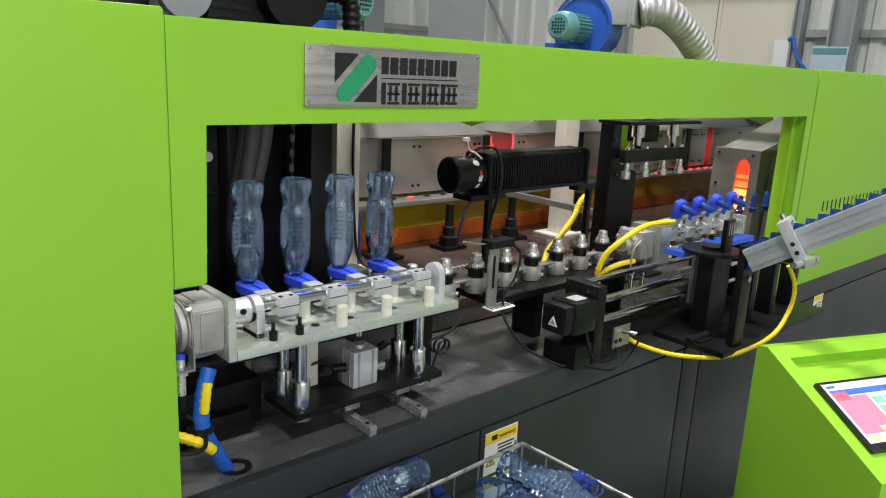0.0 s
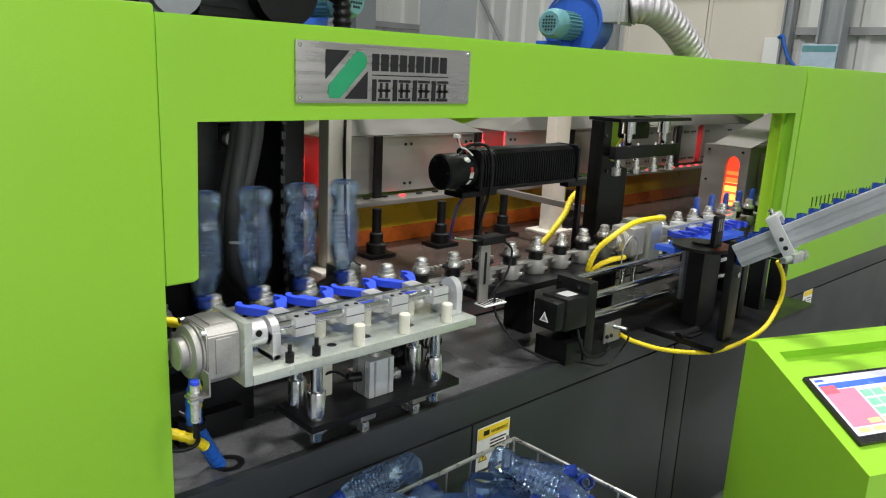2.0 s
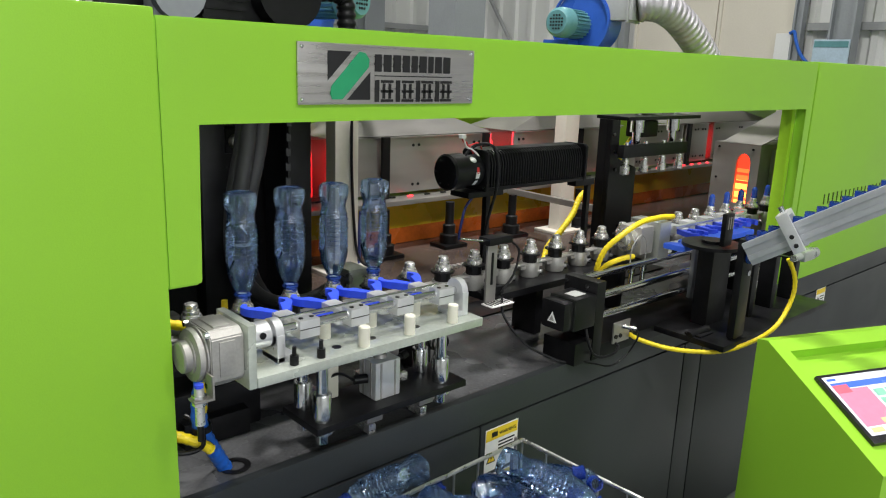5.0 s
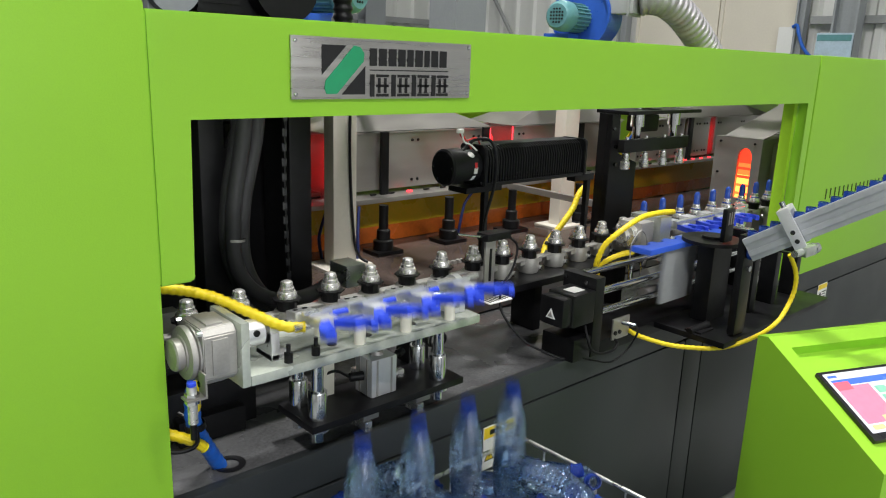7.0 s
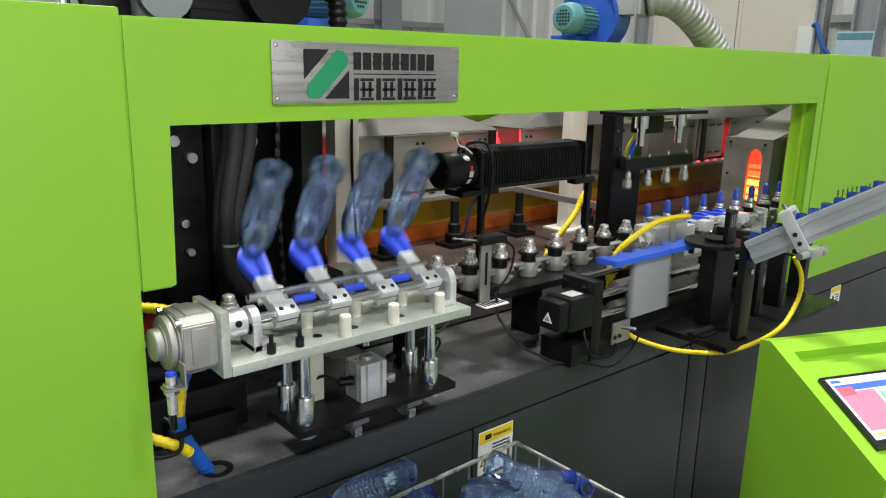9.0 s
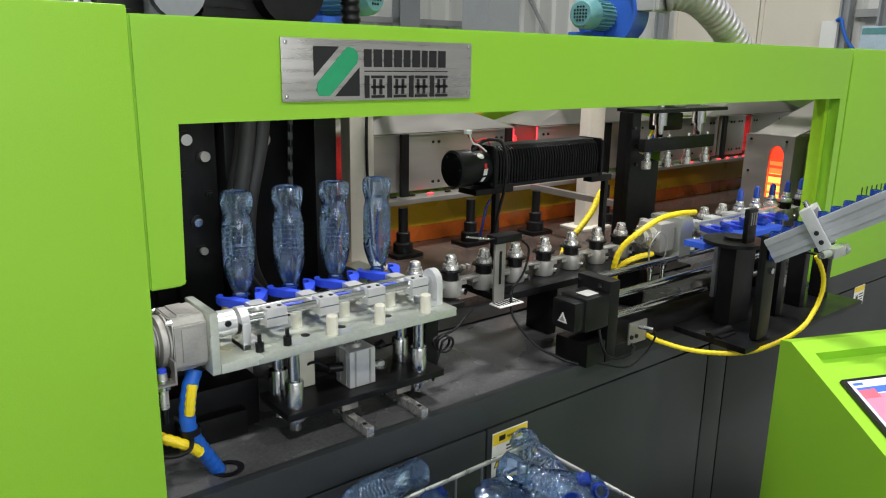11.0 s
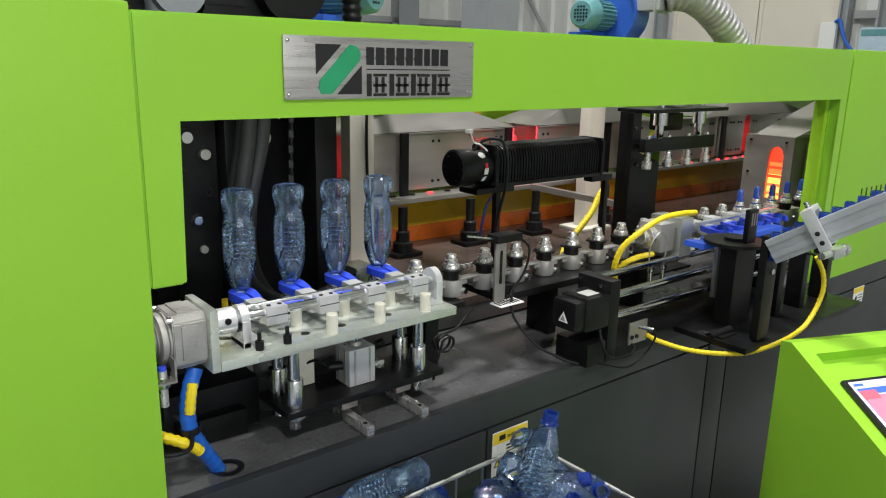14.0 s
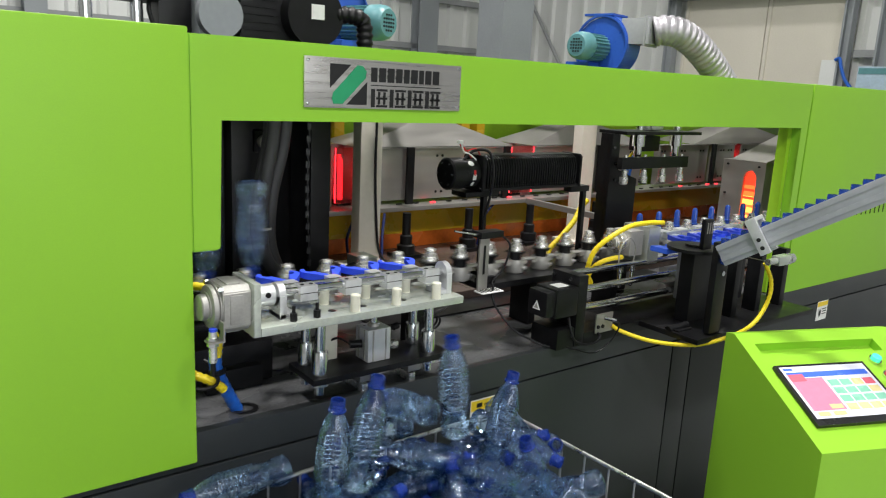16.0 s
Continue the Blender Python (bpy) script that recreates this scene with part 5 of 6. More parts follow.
    for x in (-0.07, 0.372):
        part("bearing_block", Mesh().box(x - 0.008, x + 0.008, -0.028, 0.028, 1.105, SHZ, 0.002).cyl((x - 0.008, 0, SHZ), (x + 0.008, 0, SHZ), 0.0255, n=28).box(x - 0.008, x + 0.03 * (1 if x < 0 else -1), -0.028, 0.028, 1.105, 1.117, 0.002), ALUW, lp, "aluminium bearing block", local=True)
        part("bearing", Mesh().cyl((x + 0.0085, 0, SHZ), (x + 0.0115, 0, SHZ), 0.017, n=24), CHROME, lp, local=True)
    for x, y in ((0.095, -0.045), (0.205, -0.045), (0.32, -0.045), (0.06, 0.035), (0.17, 0.035), (0.285, 0.035)):
        part("nylon_stop", Mesh().lathe([(0.001, 1.144), (0.0095, 1.144), (0.0112, 1.142), (0.0112, 1.105), (0.001, 1.105)], pose(x, y, 0), 14), NYLON, lp, "natural nylon stop", local=True)
    for x in (-0.055, 0.0):
        part("cap_screw", Mesh().cyl((x, -0.045, 1.105), (x, -0.045, 1.122), 0.008, n=12).cyl((x, -0.045, 1.122), (x, -0.045, 1.138), 0.004, n=8), BLACK, lp, local=True)
    for x in (0.05, 0.13, 0.24, 0.35):
        part("plate_hole", Mesh().cyl((x, -0.02, 1.1048), (x, -0.02, 1.1056), 0.009, n=16), BLACK, lp, local=True)
    part("rear_flag", Mesh().box(-0.10, -0.04, 0.06, 0.085, 1.04, 1.085, 0.003), CAST, lp, local=True)
    gb = part("gripper_shaft", Mesh().cyl((-0.09, 0, 0), (0.372, 0, 0), 0.0085).cyl((-0.05, -0.055, 0.004), (0.36, -0.055, 0.004), 0.006), CHROME, mp, "chrome gripper shaft", local=True)
    jaws = []
    for k in range(4):
        x = k * PITCH
        part("clamp_arm", Mesh().box(x - 0.024, x + 0.018, -0.020, 0.014, -0.012, 0.022, 0.002).box(x - 0.020, x + 0.014, -0.098, -0.018, 0.001, 0.020, 0.002).box(x - 0.026, x + 0.020, -0.072, -0.052, 0.0205, 0.027, 0.001), ALUW, gb, "pale aluminium gripper arm", local=True)
        part("arm_slot", Mesh().cyl((x - 0.012, 0.0, 0.0221), (x - 0.012, 0.0, 0.0232), 0.005, n=10).cyl((x + 0.007, 0.0, 0.0221), (x + 0.007, 0.0, 0.0232), 0.005, n=10), BLACK, gb, local=True)
        part("split_line", Mesh().box(x - 0.0245, x + 0.0185, 0.0138, 0.0146, 0.004, 0.0055), BLACK, gb, local=True)
        for u in (-0.014, 0.008):
            part("cap_screw", Mesh().cyl((x + u, 0.0, -0.0122), (x + u, 0.0, -0.0135), 0.0045, n=10), BLACK, gb, local=True)
        if k < 3:
            part("blue_buffer", Mesh().cyl((x + 0.030, -0.032, 0.008), (x + 0.075, -0.032, 0.008), 0.0075, n=14), BLUEJ, gb, "blue air pencil", local=True)
        for s in (-1, 1):
            jaws.append((part("gripper_jaw", jaw_mesh(s), BLUEJ, gb, "blue nylon gripper jaw", local=True), x, s))
    part("tie_bar", Mesh().box(-0.04, 0.372, -0.078, -0.068, 0.028, 0.033, 0.001), ALU, gb, local=True)
    return mp, lp, gb, jaws


MANIP, LIFT_PLATE, GRIP_BAR, JAWS = manipulator()


def floor_rails():
    for x in (0.172, 0.312):
        r = thing("slide_rail", "short steel linear rail on the deck", "rail", (x, 0.1, 0.866), "slide rails")
        part("rail", Mesh().box(x - 0.009, x + 0.009, 0.004, 0.26, 0.867, 0.888, 0.002), NICKEL, r)
        part("rail_hole", Mesh().cyl((x, 0.025, 0.8875), (x, 0.025, 0.8885), 0.005, n=12), BLACK, r)
    bx = thing("valve_box", "black sheet metal box behind the slide", "box", (0.0, 0.25, 0.87))
    part("box", Mesh().box(-0.22, 0.02, 0.20, 0.33, 0.866, 0.97, 0.004).box(-0.16, -0.02, 0.17, 0.2, 0.866, 0.92, 0.004), BLACK, bx)
    sb = thing("proximity_bracket", "small grey bracket with a yellow-tipped sensor", "sensor", (0.02, 0.36, 0.87))
    part("bracket", Mesh().box(0.0, 0.07, 0.34, 0.355, 1.06, 1.07, 0.001).box(0.055, 0.07, 0.34, 0.355, 0.868, 1.06, 0.001).box(0.0, 0.01, 0.34, 0.355, 1.0, 1.06), CAST, sb)
    part("sensor_tip", Mesh().cyl((0.015, 0.347, 1.07), (0.015, 0.347, 1.10), 0.007), LABELY, sb)
    cc = thing("coiled_cable", "spare black sensor cable coiled in loops", "cable", (0.46, 0.1, 0.97))
    loops = [(0.40 + 0.002 * k, 0.09, 0.90 + 0.012 * k) for k in range(3)]
    loops += [(0.445 - 0.021 * math.cos(k * math.pi / 4), 0.092 + 0.0018 * k, 0.975 + 0.019 * math.sin(k * math.pi / 4)) for k in range(18)]
    loops += [(0.49, 0.125, 0.995), (0.53, 0.13, 1.02), (0.56, 0.14, 1.028)]
    part("cable", Mesh().tube(loops, 0.0032, 8), BLACKP, cc)
    h = thing("wrapped_hoses", "yellow and blue spiral-wrapped air hoses", "hose", (-0.1, 0.05, 0.87))
    part("blue_hose", Mesh().tube([(-0.155, 0.03, 1.09), (-0.172, 0.02, 1.05), (-0.178, 0.015, 1.0), (-0.162, 0.025, 0.955), (-0.135, 0.045, 0.905), (-0.112, 0.06, 0.862)], 0.0135, 12, ridge=0.08, pitch=0.02), BLUEW, h, "blue spiral-wrapped hose")
    part("yellow_hose", Mesh().tube([(-0.27, 0.05, 1.0), (-0.225, 0.02, 0.985), (-0.185, 0.0, 0.965), (-0.165, 0.004, 0.945)], 0.009, 10, ridge=0.12, pitch=0.013), YELLOW, h, "yellow spiral-wrapped hose")
    part("yellow_stub", Mesh().tube([(-0.166, 0.014, 1.07), (-0.174, 0.006, 1.045), (-0.178, 0.004, 1.02)], 0.0085, 10, ridge=0.12, pitch=0.013), YELLOW, h)
    part("cable_tie", Mesh().lathe([(0.016, -0.006), (0.018, -0.006), (0.018, 0.006), (0.016, 0.006)], pose(-0.174, 0.016, 0.985, 0, -8, 0), 18), BLACKP, h)
    part("black_cable", Mesh().tube([(-0.27, 0.03, 0.985), (-0.23, -0.01, 0.965), (-0.19, -0.02, 0.968), (-0.175, 0.02, 0.985), (-0.19, 0.05, 1.0)], 0.004), BLACKP, h)
    h.matrix_basis = pose(-0.012, 0.012, 0) @ h.matrix_basis
    part("hole_rim", Mesh().lathe([(0.018, 0.0), (0.030, 0.0015), (0.030, 0.002), (0.018, 0.002)], pose(-0.110, 0.062, 0.866), 24), BLACK, h)


floor_rails()


# the yellow hose of the grippers
def gripper_hose():
    h = thing("gripper_hose", "yellow spiral-wrapped hose to the grippers", "hose")
    part("wrap", Mesh().tube([(-0.29, 0.14, 0.068), (-0.22, 0.11, 0.076), (-0.15, 0.06, 0.064), (-0.10, 0.01, 0.038), (-0.06, -0.04, 0.016), (-0.025, -0.058, 0.012)], 0.0088, 10, ridge=0.14, pitch=0.013), YELLOW, h, local=True)
    return h


GHOSE = gripper_hose()


# ---- infeed manipulator ----
ISY, ISZ, IARM, IX0 = 0.12, 1.135, 0.10, 13 * 0.111 - 0.002


def infeed_manipulator():
    im = thing("infeed_manipulator", "aluminium preform loading manipulator with blue grippers", "manipulator")
    part("servo_block", Mesh().box(1.225, 1.292, -0.04, 0.04, 1.085, 1.17, 0.008), CAST, im, "grey servo gearbox", local=True)
    part("gear_ring", Mesh().lathe([(0.001, 0), (0.020, 0), (0.022, 0.003), (0.022, 0.016), (0.034, 0.018), (0.036, 0.022), (0.036, 0.034), (0.031, 0.036), (0.031, 0.050)], pose(1.177, 0, 1.13, 0, 90, 0), 28), NICKEL, im, "turned gearbox flange", local=True)
    part("bearing_plate", Mesh().box(1.30, 1.36, -0.055, 0.055, 1.055, 1.18, 0.004), ALU, im, local=True)
    part("carrier_plate", Mesh().box(1.30, 1.93, -0.05, 0.05, 1.056, 1.07, 0.002), ALU, im, "milled aluminium carrier plate", local=True)
    part("end_bearing", Mesh().box(1.90, 1.92, -0.022, 0.022, 1.07, 1.155, 0.004), ALU, im, local=True)
    for x in (1.42, 1.6, 1.78):
        part("cap_screw", Mesh().cyl((x, -0.04, 1.07), (x, -0.04, 1.09), 0.009, n=12), BLACK, im, local=True)
    for x in (1.18, 1.24):
        part("air_nozzle", Mesh().lathe([(0.001, 1.06), (0.011, 1.06), (0.011, 1.04), (0.007, 1.036), (0.007, 0.99), (0.001, 0.985)], pose(x, -0.045, 0), 12), CHROME, im, local=True)
    part("hose", Mesh().tube([(1.13, 0.03, 0.99), (1.095, 0.02, 1.04), (1.10, 0.0, 1.11), (1.14, -0.03, 1.16), (1.22, -0.04, 1.19), (1.31, -0.045, 1.195), (1.38, -0.045, 1.19)], 0.0078, 10, ridge=0.14, pitch=0.014), YELLOW, im, "yellow spiral-wrapped hose", local=True)
    part("lower_hose", Mesh().tube([(1.125, 0.035, 0.975), (1.100, 0.02, 1.015), (1.110, 0.0, 1.06), (1.145, -0.03, 1.085), (1.185, -0.045, 1.09)], 0.0075, 10, ridge=0.14, pitch=0.014), YELLOW, im, "short yellow spiral-wrapped hose", local=True)
    part("air_loop", Mesh().tube([(1.17, -0.045, 1.06), (1.165, -0.05, 1.12), (1.20, -0.055, 1.155), (1.235, -0.055, 1.12), (1.24, -0.045, 1.06)], 0.002), CAST, im, local=True)
    gb = part("gripper_shaft", Mesh().cyl((1.36, 0, 0), (1.90, 0, 0), 0.009), CHROME, im, "chrome gripper shaft", local=True)
    jaws = []
    for k in range(4):
        x = IX0 + k * PITCH
        part("clamp_arm", Mesh().box(x - 0.024, x + 0.024, -0.018, 0.018, -0.016, 0.016, 0.002).box(x - 0.018, x + 0.018, -0.06, -0.015, -0.008, 0.012, 0.002), ALUW, gb, "pale aluminium gripper arm", local=True)
        for s in (-1, 1):
            me = jaw_mesh(s)
            me.turn(Matrix.Translation((0, 0.055, -0.008)))
            jaws.append((part("gripper_jaw", me, BLUEJ, gb, "blue nylon gripper jaw", local=True), x, s))
    part("tie_bar", Mesh().box(1.40, 1.86, -0.05, -0.035, 0.014, 0.022, 0.001), ALU, gb, local=True)
    return im, gb, jaws


IMANIP, IGRIP, IJAWS = infeed_manipulator()


def comb():
    cb = thing("preform_comb", "bright blue plastic comb on a steel carriage", "carriage")
    pts = [(0.0, -0.035), (0.44, -0.035), (0.44, 0.0)]
    for k in range(6):
        cx = 0.40 - k * 0.07
        for j in range(7):
            a = math.pi * j / 6
            pts.append((cx + 0.018 * math.cos(a), 0.022 - 0.018 * math.sin(a)))
        pts.append((cx - 0.03, 0.03))
    pts += [(0.0, 0.03)]
    part("comb_plate", Mesh().prism(pts, "z", 1.118, 1.134, 0.001), BLUEC, cb, local=True)
    part("carriage_plate", Mesh().box(0.10, 0.27, -0.022, -0.008, 0.955, 1.117, 0.003), STEELGREY, cb, "grey steel carriage plate", local=True)
    for z in (1.036, 0.978):
        part("linear_bearing", Mesh().cyl((0.08, -0.005 + 0.03, z), (0.24, -0.005 + 0.03, z), 0.019), STEEL, cb, local=True)
    return cb


COMB = comb()
PRESS = PRESS_BAR


# ---- what moves ----
PERIOD, R0 = 2.857, 1.257
MOVE = (0.15, 0.91)
GAP = 0.16


def steps(table, phi):
    """The value of a table of (phase, value) pairs at a phase, by straight lines."""
    for (a, u), (b, v) in zip(table, table[1:]):
        if a <= phi <= b:
            return u + (v - u) * (phi - a) / (b - a)
    return table[-1][1]


ANGLE = ((0, 0), (0.03, 8), (0.08, 45), (0.13, 88), (0.19, 112), (0.25, 138), (0.31, 168), (0.37, 180), (1.97, 180), (2.04, 150), (2.09, 120), (2.14, 85), (2.19, 42), (2.25, 10), (2.31, 0), (2.857, 0))
SLIDE = ((0, -0.025), (0.92, -0.025), (1.2, 0.065), (1.53, 0.065), (1.75, 0.048), (1.95, -0.025), (2.857, -0.025))
LIFT = ((0, 0), (1.38, 0), (1.53, 0.014), (1.60, 0.022), (1.75, 0.026), (2.42, 0.026), (2.56, 0), (2.857, 0))
OPEN = ((0, 26), (1.2, 26), (1.32, 0), (2.68, 0), (2.75, 26), (2.857, 26))
IANGLE = ((0, 0), (1.50, 0), (1.56, 45), (1.61, 80), (1.67, 100), (1.74, 132), (1.80, 172), (1.84, 180), (2.38, 180), (2.443, 142), (2.543, 88), (2.62, 42), (2.70, 6), (2.75, 0), (2.857, 0))
IOPEN = ((0, 14), (1.3, 14), (1.4, 0), (1.85, 0), (1.95, 14), (2.857, 14))
ISLIDE = ((0, 0), (1.80, 0), (2.05, -0.045), (2.60, -0.045), (2.80, 0), (2.857, 0))
COMBX = ((0, 1.05), (0.28, 1.25), (1.80, 1.25), (2.08, 0.89), (2.66, 0.89), (2.857, 1.02))
MOULDX = ((0, -0.04), (0.13, -0.06), (0.85, -0.06), (1.08, 0), (2.55, 0), (2.857, -0.04))
PBAR = ((0, 0), (1.9, 0), (2.12, -0.09), (2.36, -0.09), (2.55, 0), (2.857, 0))


def phase(t):
    return (t - R0) % PERIOD


def times(table):
    ts = [0.0, 16.0]
    for c in range(-1, 6):
        for p, _ in table:
            t = R0 + c * PERIOD + p
            if 0.02 < t < 15.98:
                ts.append(round(t, 3))
    out = []
    for t in sorted(ts):
        if not out or t - out[-1] > 0.03:
            out.append(t)
    return out


def hang(t, x):
    """The pose of a bottle held in the grippers."""
    p = phase(t)
    a, s, z = steps(ANGLE, p), steps(SLIDE, p), SHZ + steps(LIFT, p)
    r = radians(a)
    return pose(x, s - ARM * math.cos(r) + OFF * math.sin(r), z + ARM * math.sin(r) + OFF * math.cos(r), -a)


# bottles that stay upright for a while
STAND = {(5, 0): (-0.076, -0.3, 1.0, 4, 3, 0), (5, 1): (0.01, -0.3, 1.03, 5, 8, 20), (5, 2): (0.03, -0.28, 0.99, 10, -62, 10), (5, 3): (0.193, -0.3, 1.08, 3, -9, 0), (4, 3): (0.372, -0.3, 0.965, 4, 10, 0)}


def rest_pose(j, i):
    """Where bottle i of drop j comes to lie on the heap."""
    g = random.Random(100 + 7 * j + i)
    spots = ((-0.42, -0.32), (-0.33, -0.2), (-0.2, -0.28), (-0.1, -0.18))
    x, y = spots[i]
    x, y = x + g.uniform(-0.05, 0.05), y + g.uniform(-0.06, 0.06)
    z = (0.715, 0.72, 0.73, 0.74, 0.775, 0.86)[j] + g.uniform(-0.01, 0.02)
    tilt = g.uniform(60, 100) if (j, i) not in ((4, 3), (5, 3), (3, 2)) else 14
    if (j, i) in STAND:
        return pose(*STAND[j, i])
    return CAGE @ pose(x, y, z + (0.13 if tilt < 30 else 0), tilt * g.choice((1, 1, -1)) if tilt > 30 else -tilt, g.uniform(-20, 20), g.uniform(-60, 60))


def bottles():
    for j in range(7):
        for i in range(4):
            x = i * PITCH
            b = bottle("clear blue-tinted plastic bottle fresh from the mould", "fresh bottles")
            rows = []
            # riding the chain upside down
            for c in range(-1, j):
                t0, t1 = R0 + c * PERIOD + MOVE[0], R0 + c * PERIOD + MOVE[1]
                for t, n in ((t0, j - c), (t1, j - c - 1)):
                    if 0 < t < 16:
                        rows.append((t, pose(x - 4 * PITCH * n - GAP * (n > 0), SLIDE[2][1] + ARM, SHZ - OFF, -180)))
            T = R0 + (j - 1) * PERIOD
            for p in (1.38, 1.53, 1.60, 1.75, 1.95, 1.975, 2.04, 2.09, 2.14, 2.19, 2.25, 2.31, 2.42, 2.56, 2.71):
                t = T + p
                if 0.01 < t < 15.99:
                    rows.append((t, hang(t, x)))
            # release and fall
            t = T + 2.71
            land = rest_pose(j, i) if j < 6 else None
            if t < 15.9 and land:
                m = hang(t, x)
                for dt in (0.05, 0.10, 0.15, 0.19):
                    rows.append((t + dt, pose(0.01 * dt / 0.2 * (i - 1), -0.05 * dt / 0.2, -4.9 * dt * dt) @ m))
                knock = pose(x + 0.03 * (i - 1), -0.25, max(0.86, min(1.0, land.translation.z + 0.15)) + (0.06 if i == 3 else 0), 6, 4, 10)
                rows += [(t + 0.25, knock), (t + 0.40, pose(0.02, -0.01, 0.0, 0, 0, 0) @ knock @ pose(0, 0, 0, 14, 0, 0))]
                mid = knock.lerp(land, 0.55)
                rows += [(t + 0.62, mid), (t + 0.95, land)]
            rows = [r for r in rows if r[0] <= 15.97]
            first = hang(0, x) if j == 0 else pose(x - 4 * PITCH * j - GAP, SLIDE[2][1] + ARM, SHZ - OFF, -180)
            last = rows[-1][1]
            if j == 5:
                last = rest_pose(5, i)
                rows = [r for r in rows if r[0] < 15.75]
            if j == 6:
                last = pose(x - (4 * PITCH + GAP) * (1 - (16 - R0 - 5 * PERIOD - MOVE[0]) / (MOVE[1] - MOVE[0])), SLIDE[2][1] + ARM, SHZ - OFF, -180)
                rows = [r for r in rows if r[0] < R0 + 5 * PERIOD + MOVE[0] + 0.01]
            rows = [(0.0, first)] + [r for r in rows if r[0] > 0.02] + [(16.0, last)]
            walk(b, rows)


def preforms():
    def queue(n):
        return CHM @ pose(-0.075 + 0.031 * n, 0, -0.008, 0, 32, 0)
    total = 44
    for n in range(total):
        b = thing("preform", "translucent dark blue plastic preform", "preform", (0, 0, 0), "preforms")
        part("tube", PREF, PREFORM, b, local=True)
        j, i = divmod(n, 4)
        rows = [(0.0, None)]
        # drop j is picked in cycle j - 1
        for c in range(-1, min(j, 5)):
            a = R0 + c * PERIOD
            for p, k in ((0.30, n - 4 * (c + 1)), (0.80, n - 4 * (c + 2))):
                if a + p > 0.02 and k >= 0:
                    rows.append((a + p, queue(k)))
        x = IX0 + i * PITCH
        T = R0 + (j - 1) * PERIOD
        front = pose(x, ISY - IARM, ISZ)
        for p, m in ((0.85, queue(i)), (1.25, front)):
            if 0.02 < T + p < 15.95:
                rows.append((T + p, m))
        for p in (1.50, 1.56, 1.61, 1.67, 1.74, 1.80, 1.84):
            if 0.02 < T + p < 15.95:
                r = radians(steps(IANGLE, p))
                rows.append((T + p, pose(x, ISY - IARM * math.cos(r), ISZ + IARM * math.sin(r), -math.degrees(r))))
        for c in range(j, 6):
            for p, k in ((0.28, c - j), (0.85, c - j + 1)):
                t = R0 + c * PERIOD + p
                if 0.02 < t < 15.97:
                    rows.append((t, pose(x + 4 * PITCH * k, MY, ISZ, -180)))
        rows = sorted([r for r in rows if r[1] is not None], key=lambda r: r[0])
        if j == 0:
            r = radians(steps(IANGLE, phase(0)))
            first = pose(x, ISY - IARM * math.cos(r), ISZ + IARM * math.sin(r), -math.degrees(r))
            rows = [r for r in rows if r[0] > 0.03]
        else:
            first = queue(n - 4)
        walk(b, [(0.0, first)] + rows + [(16.0, rows[-1][1] if rows else first)])
    # those that already stand on the chain at the start
    for k in range(-2, 0):
        for i in range(4):
            b = thing("preform", "translucent dark blue plastic preform", "preform", (0, 0, 0), "preforms")
            part("tube", PREF, PREFORM, b, local=True)
            x = IX0 + i * PITCH
            rows = [(0.0, pose(x + 4 * PITCH * (-k), MY, ISZ, -180))]
            for c in range(0, 6):
                for p, q in ((0.28, c - k), (0.85, c - k + 1)):
                    t = R0 + c * PERIOD + p
                    if t < 15.97:
                        rows.append((t, pose(x + 4 * PITCH * q, MY, ISZ, -180)))
            walk(b, rows + [(16.0, rows[-1][1])])


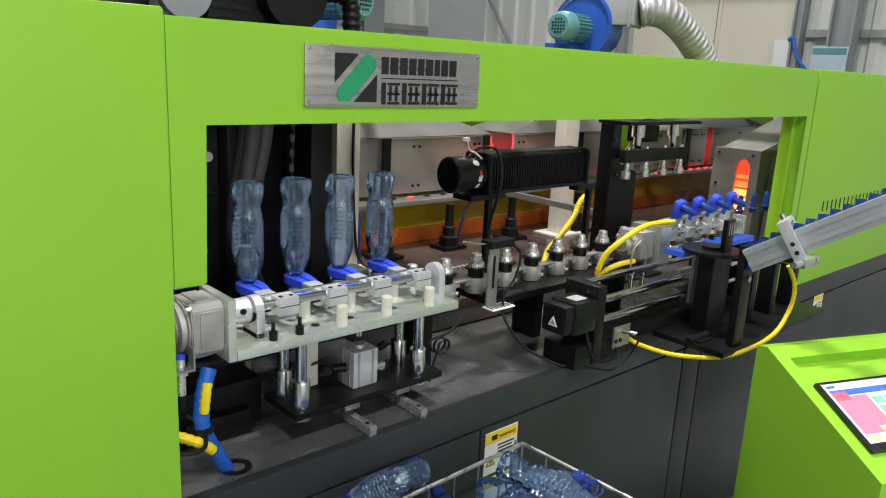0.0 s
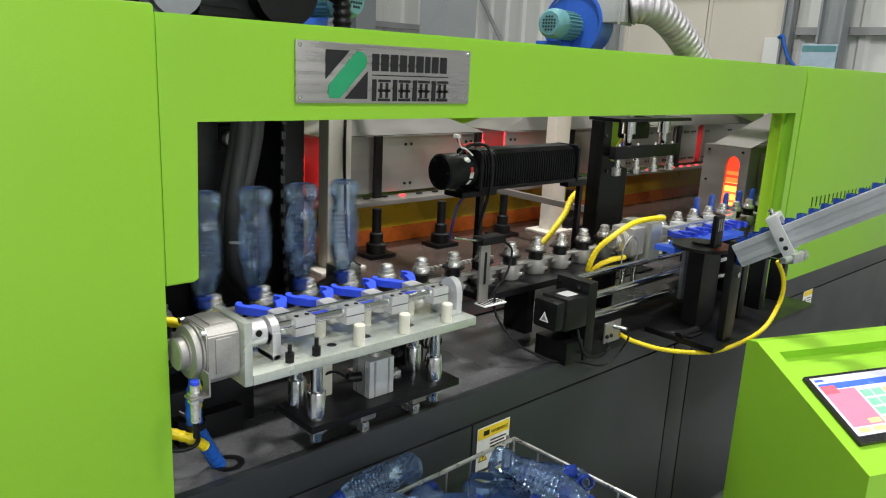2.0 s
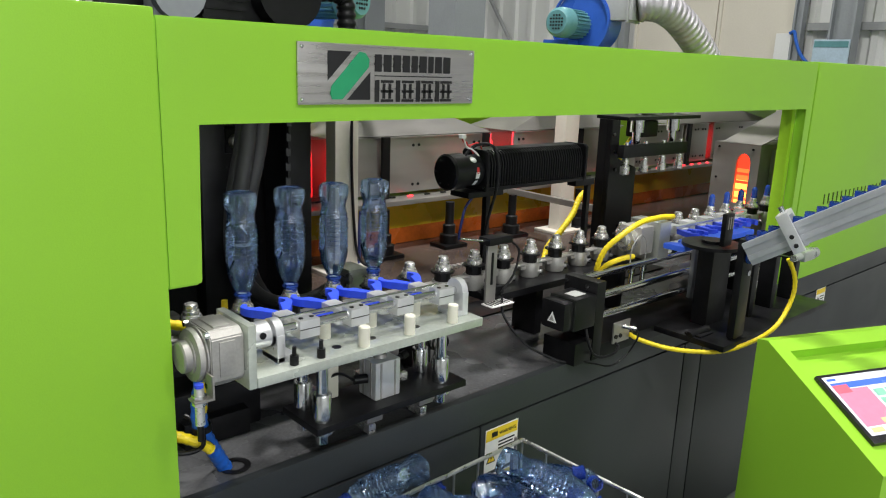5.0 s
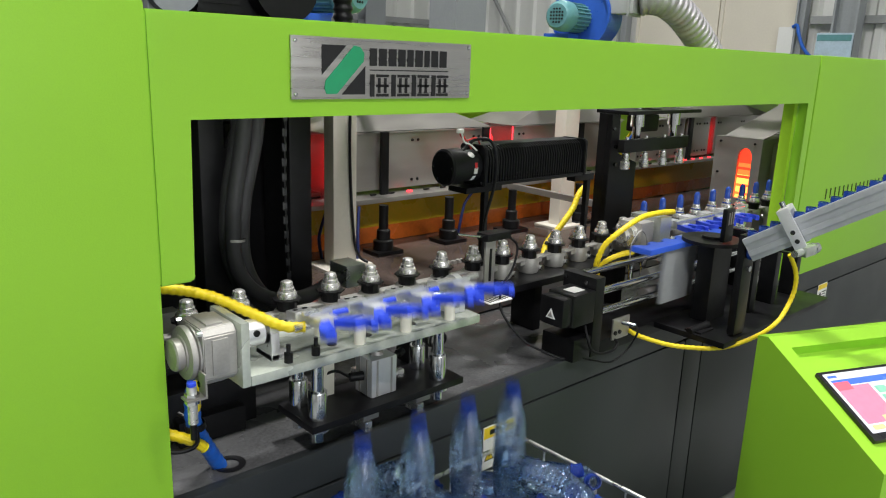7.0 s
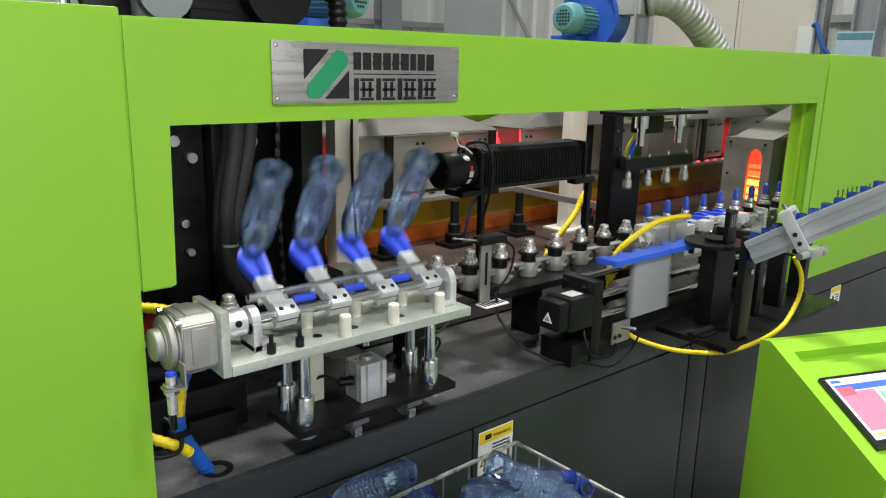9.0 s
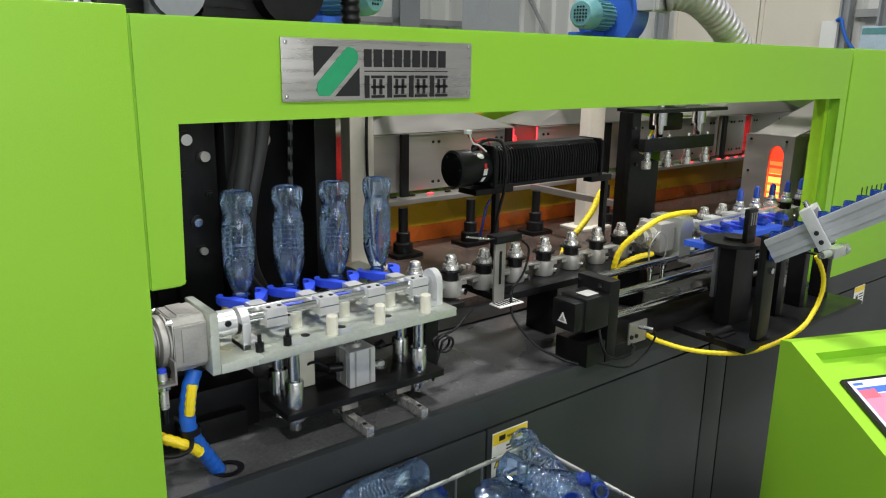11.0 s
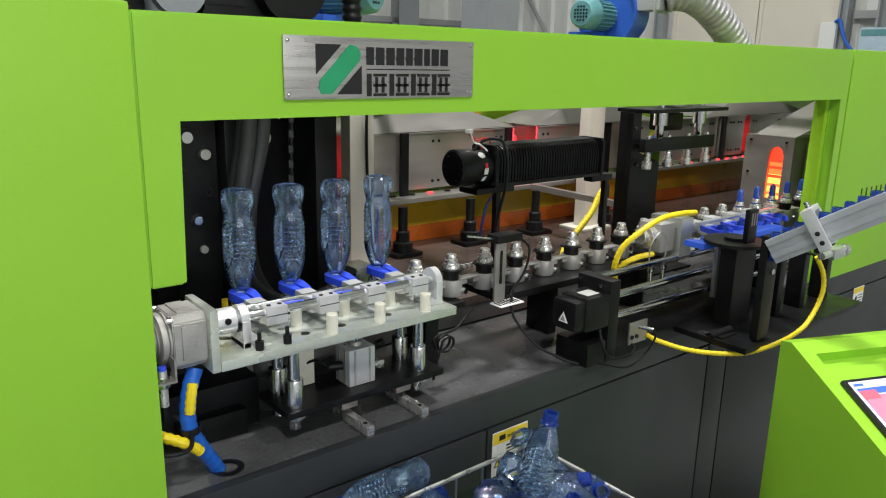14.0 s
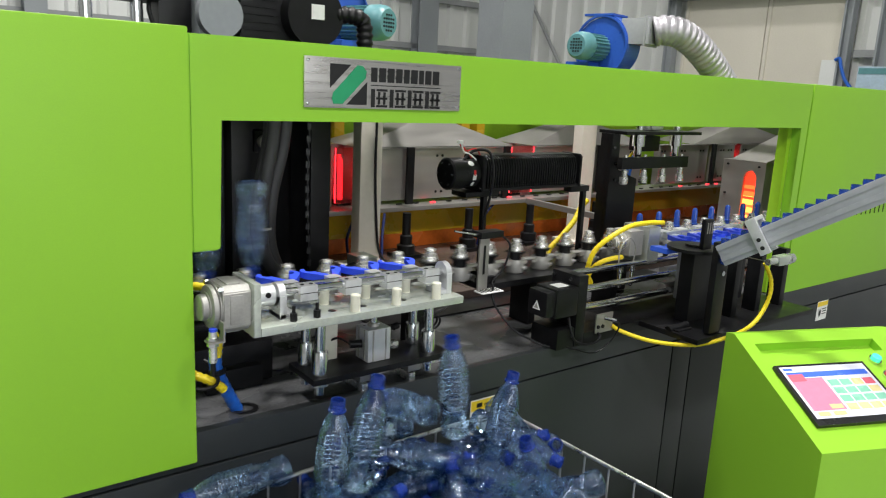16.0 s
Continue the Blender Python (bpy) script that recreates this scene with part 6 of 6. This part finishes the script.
def motions():
    walk(MANIP, [(t, pose(0.0, steps(SLIDE, phase(t)), 0)) for t in times(SLIDE)])
    walk(LIFT_PLATE, [(t, pose(0, 0, steps(LIFT, phase(t)))) for t in times(LIFT)])
    walk(GRIP_BAR, [(t, pose(0, 0, SHZ + steps(LIFT, phase(t)), -steps(ANGLE, phase(t)))) for t in times(sorted(set(ANGLE) | set((p, 0) for p, _ in LIFT)))])
    for jaw, x, s in JAWS:
        piv = pose(x + s * 0.01, -0.095, 0)
        walk(jaw, [(t, piv @ pose(0, 0, 0, 0, 0, s * steps(OPEN, phase(t))) @ pose(-s * 0.01, 0.095, 0)) for t in times(OPEN)])
    walk(IMANIP, [(t, pose(0, ISY + steps(ISLIDE, phase(t)), 0)) for t in times(ISLIDE)])
    walk(IGRIP, [(t, pose(0, 0, ISZ, -steps(IANGLE, phase(t)))) for t in times(IANGLE)])
    for jaw, x, s in IJAWS:
        piv = pose(x + s * 0.01, -0.04, 0)
        walk(jaw, [(t, piv @ pose(0, 0, 0, 0, 0, s * steps(IOPEN, phase(t))) @ pose(-s * 0.01, 0.04, 0)) for t in times(IOPEN)])
    walk(MOULD, [(t, pose(MOULD_AT.x + steps(MOULDX, phase(t)), MOULD_AT.y, MOULD_AT.z)) for t in times(MOULDX)])
    walk(COMB, [(t, pose(steps(COMBX, phase(t)), -0.01, 0)) for t in times(COMBX)])
    walk(PRESS, [(t, pose(1.607, 0.31, 1.365 + steps(PBAR, phase(t)))) for t in times(PBAR)])
    hose_turn = sorted(set(ANGLE) | set((p, 0) for p, _ in SLIDE) | set((p, 0) for p, _ in LIFT))
    walk(GHOSE, [(t, pose(-0.0002 * steps(ANGLE, phase(t)), steps(SLIDE, phase(t)) + 0.0005 * steps(ANGLE, phase(t)), SHZ + steps(LIFT, phase(t)) - 0.0003 * steps(ANGLE, phase(t)), -0.10 * steps(ANGLE, phase(t)), 0, 0)) for t in times(hose_turn)])
    rows, done = [(0.0, pose(0, 0, 0))], 0
    for c in range(0, 6):
        for p, q in zip(MOVE, (c, c + 1)):
            t = R0 + c * PERIOD + p
            if t < 15.98:
                rows.append((t, pose(4 * PITCH * q, 0, 0)))
    f = (16 - R0 - 5 * PERIOD - MOVE[0]) / (MOVE[1] - MOVE[0])
    walk(CHAIN, rows + [(16.0, pose(4 * PITCH * (5 + f), 0, 0))])
    bottles()
    preforms()


motions()
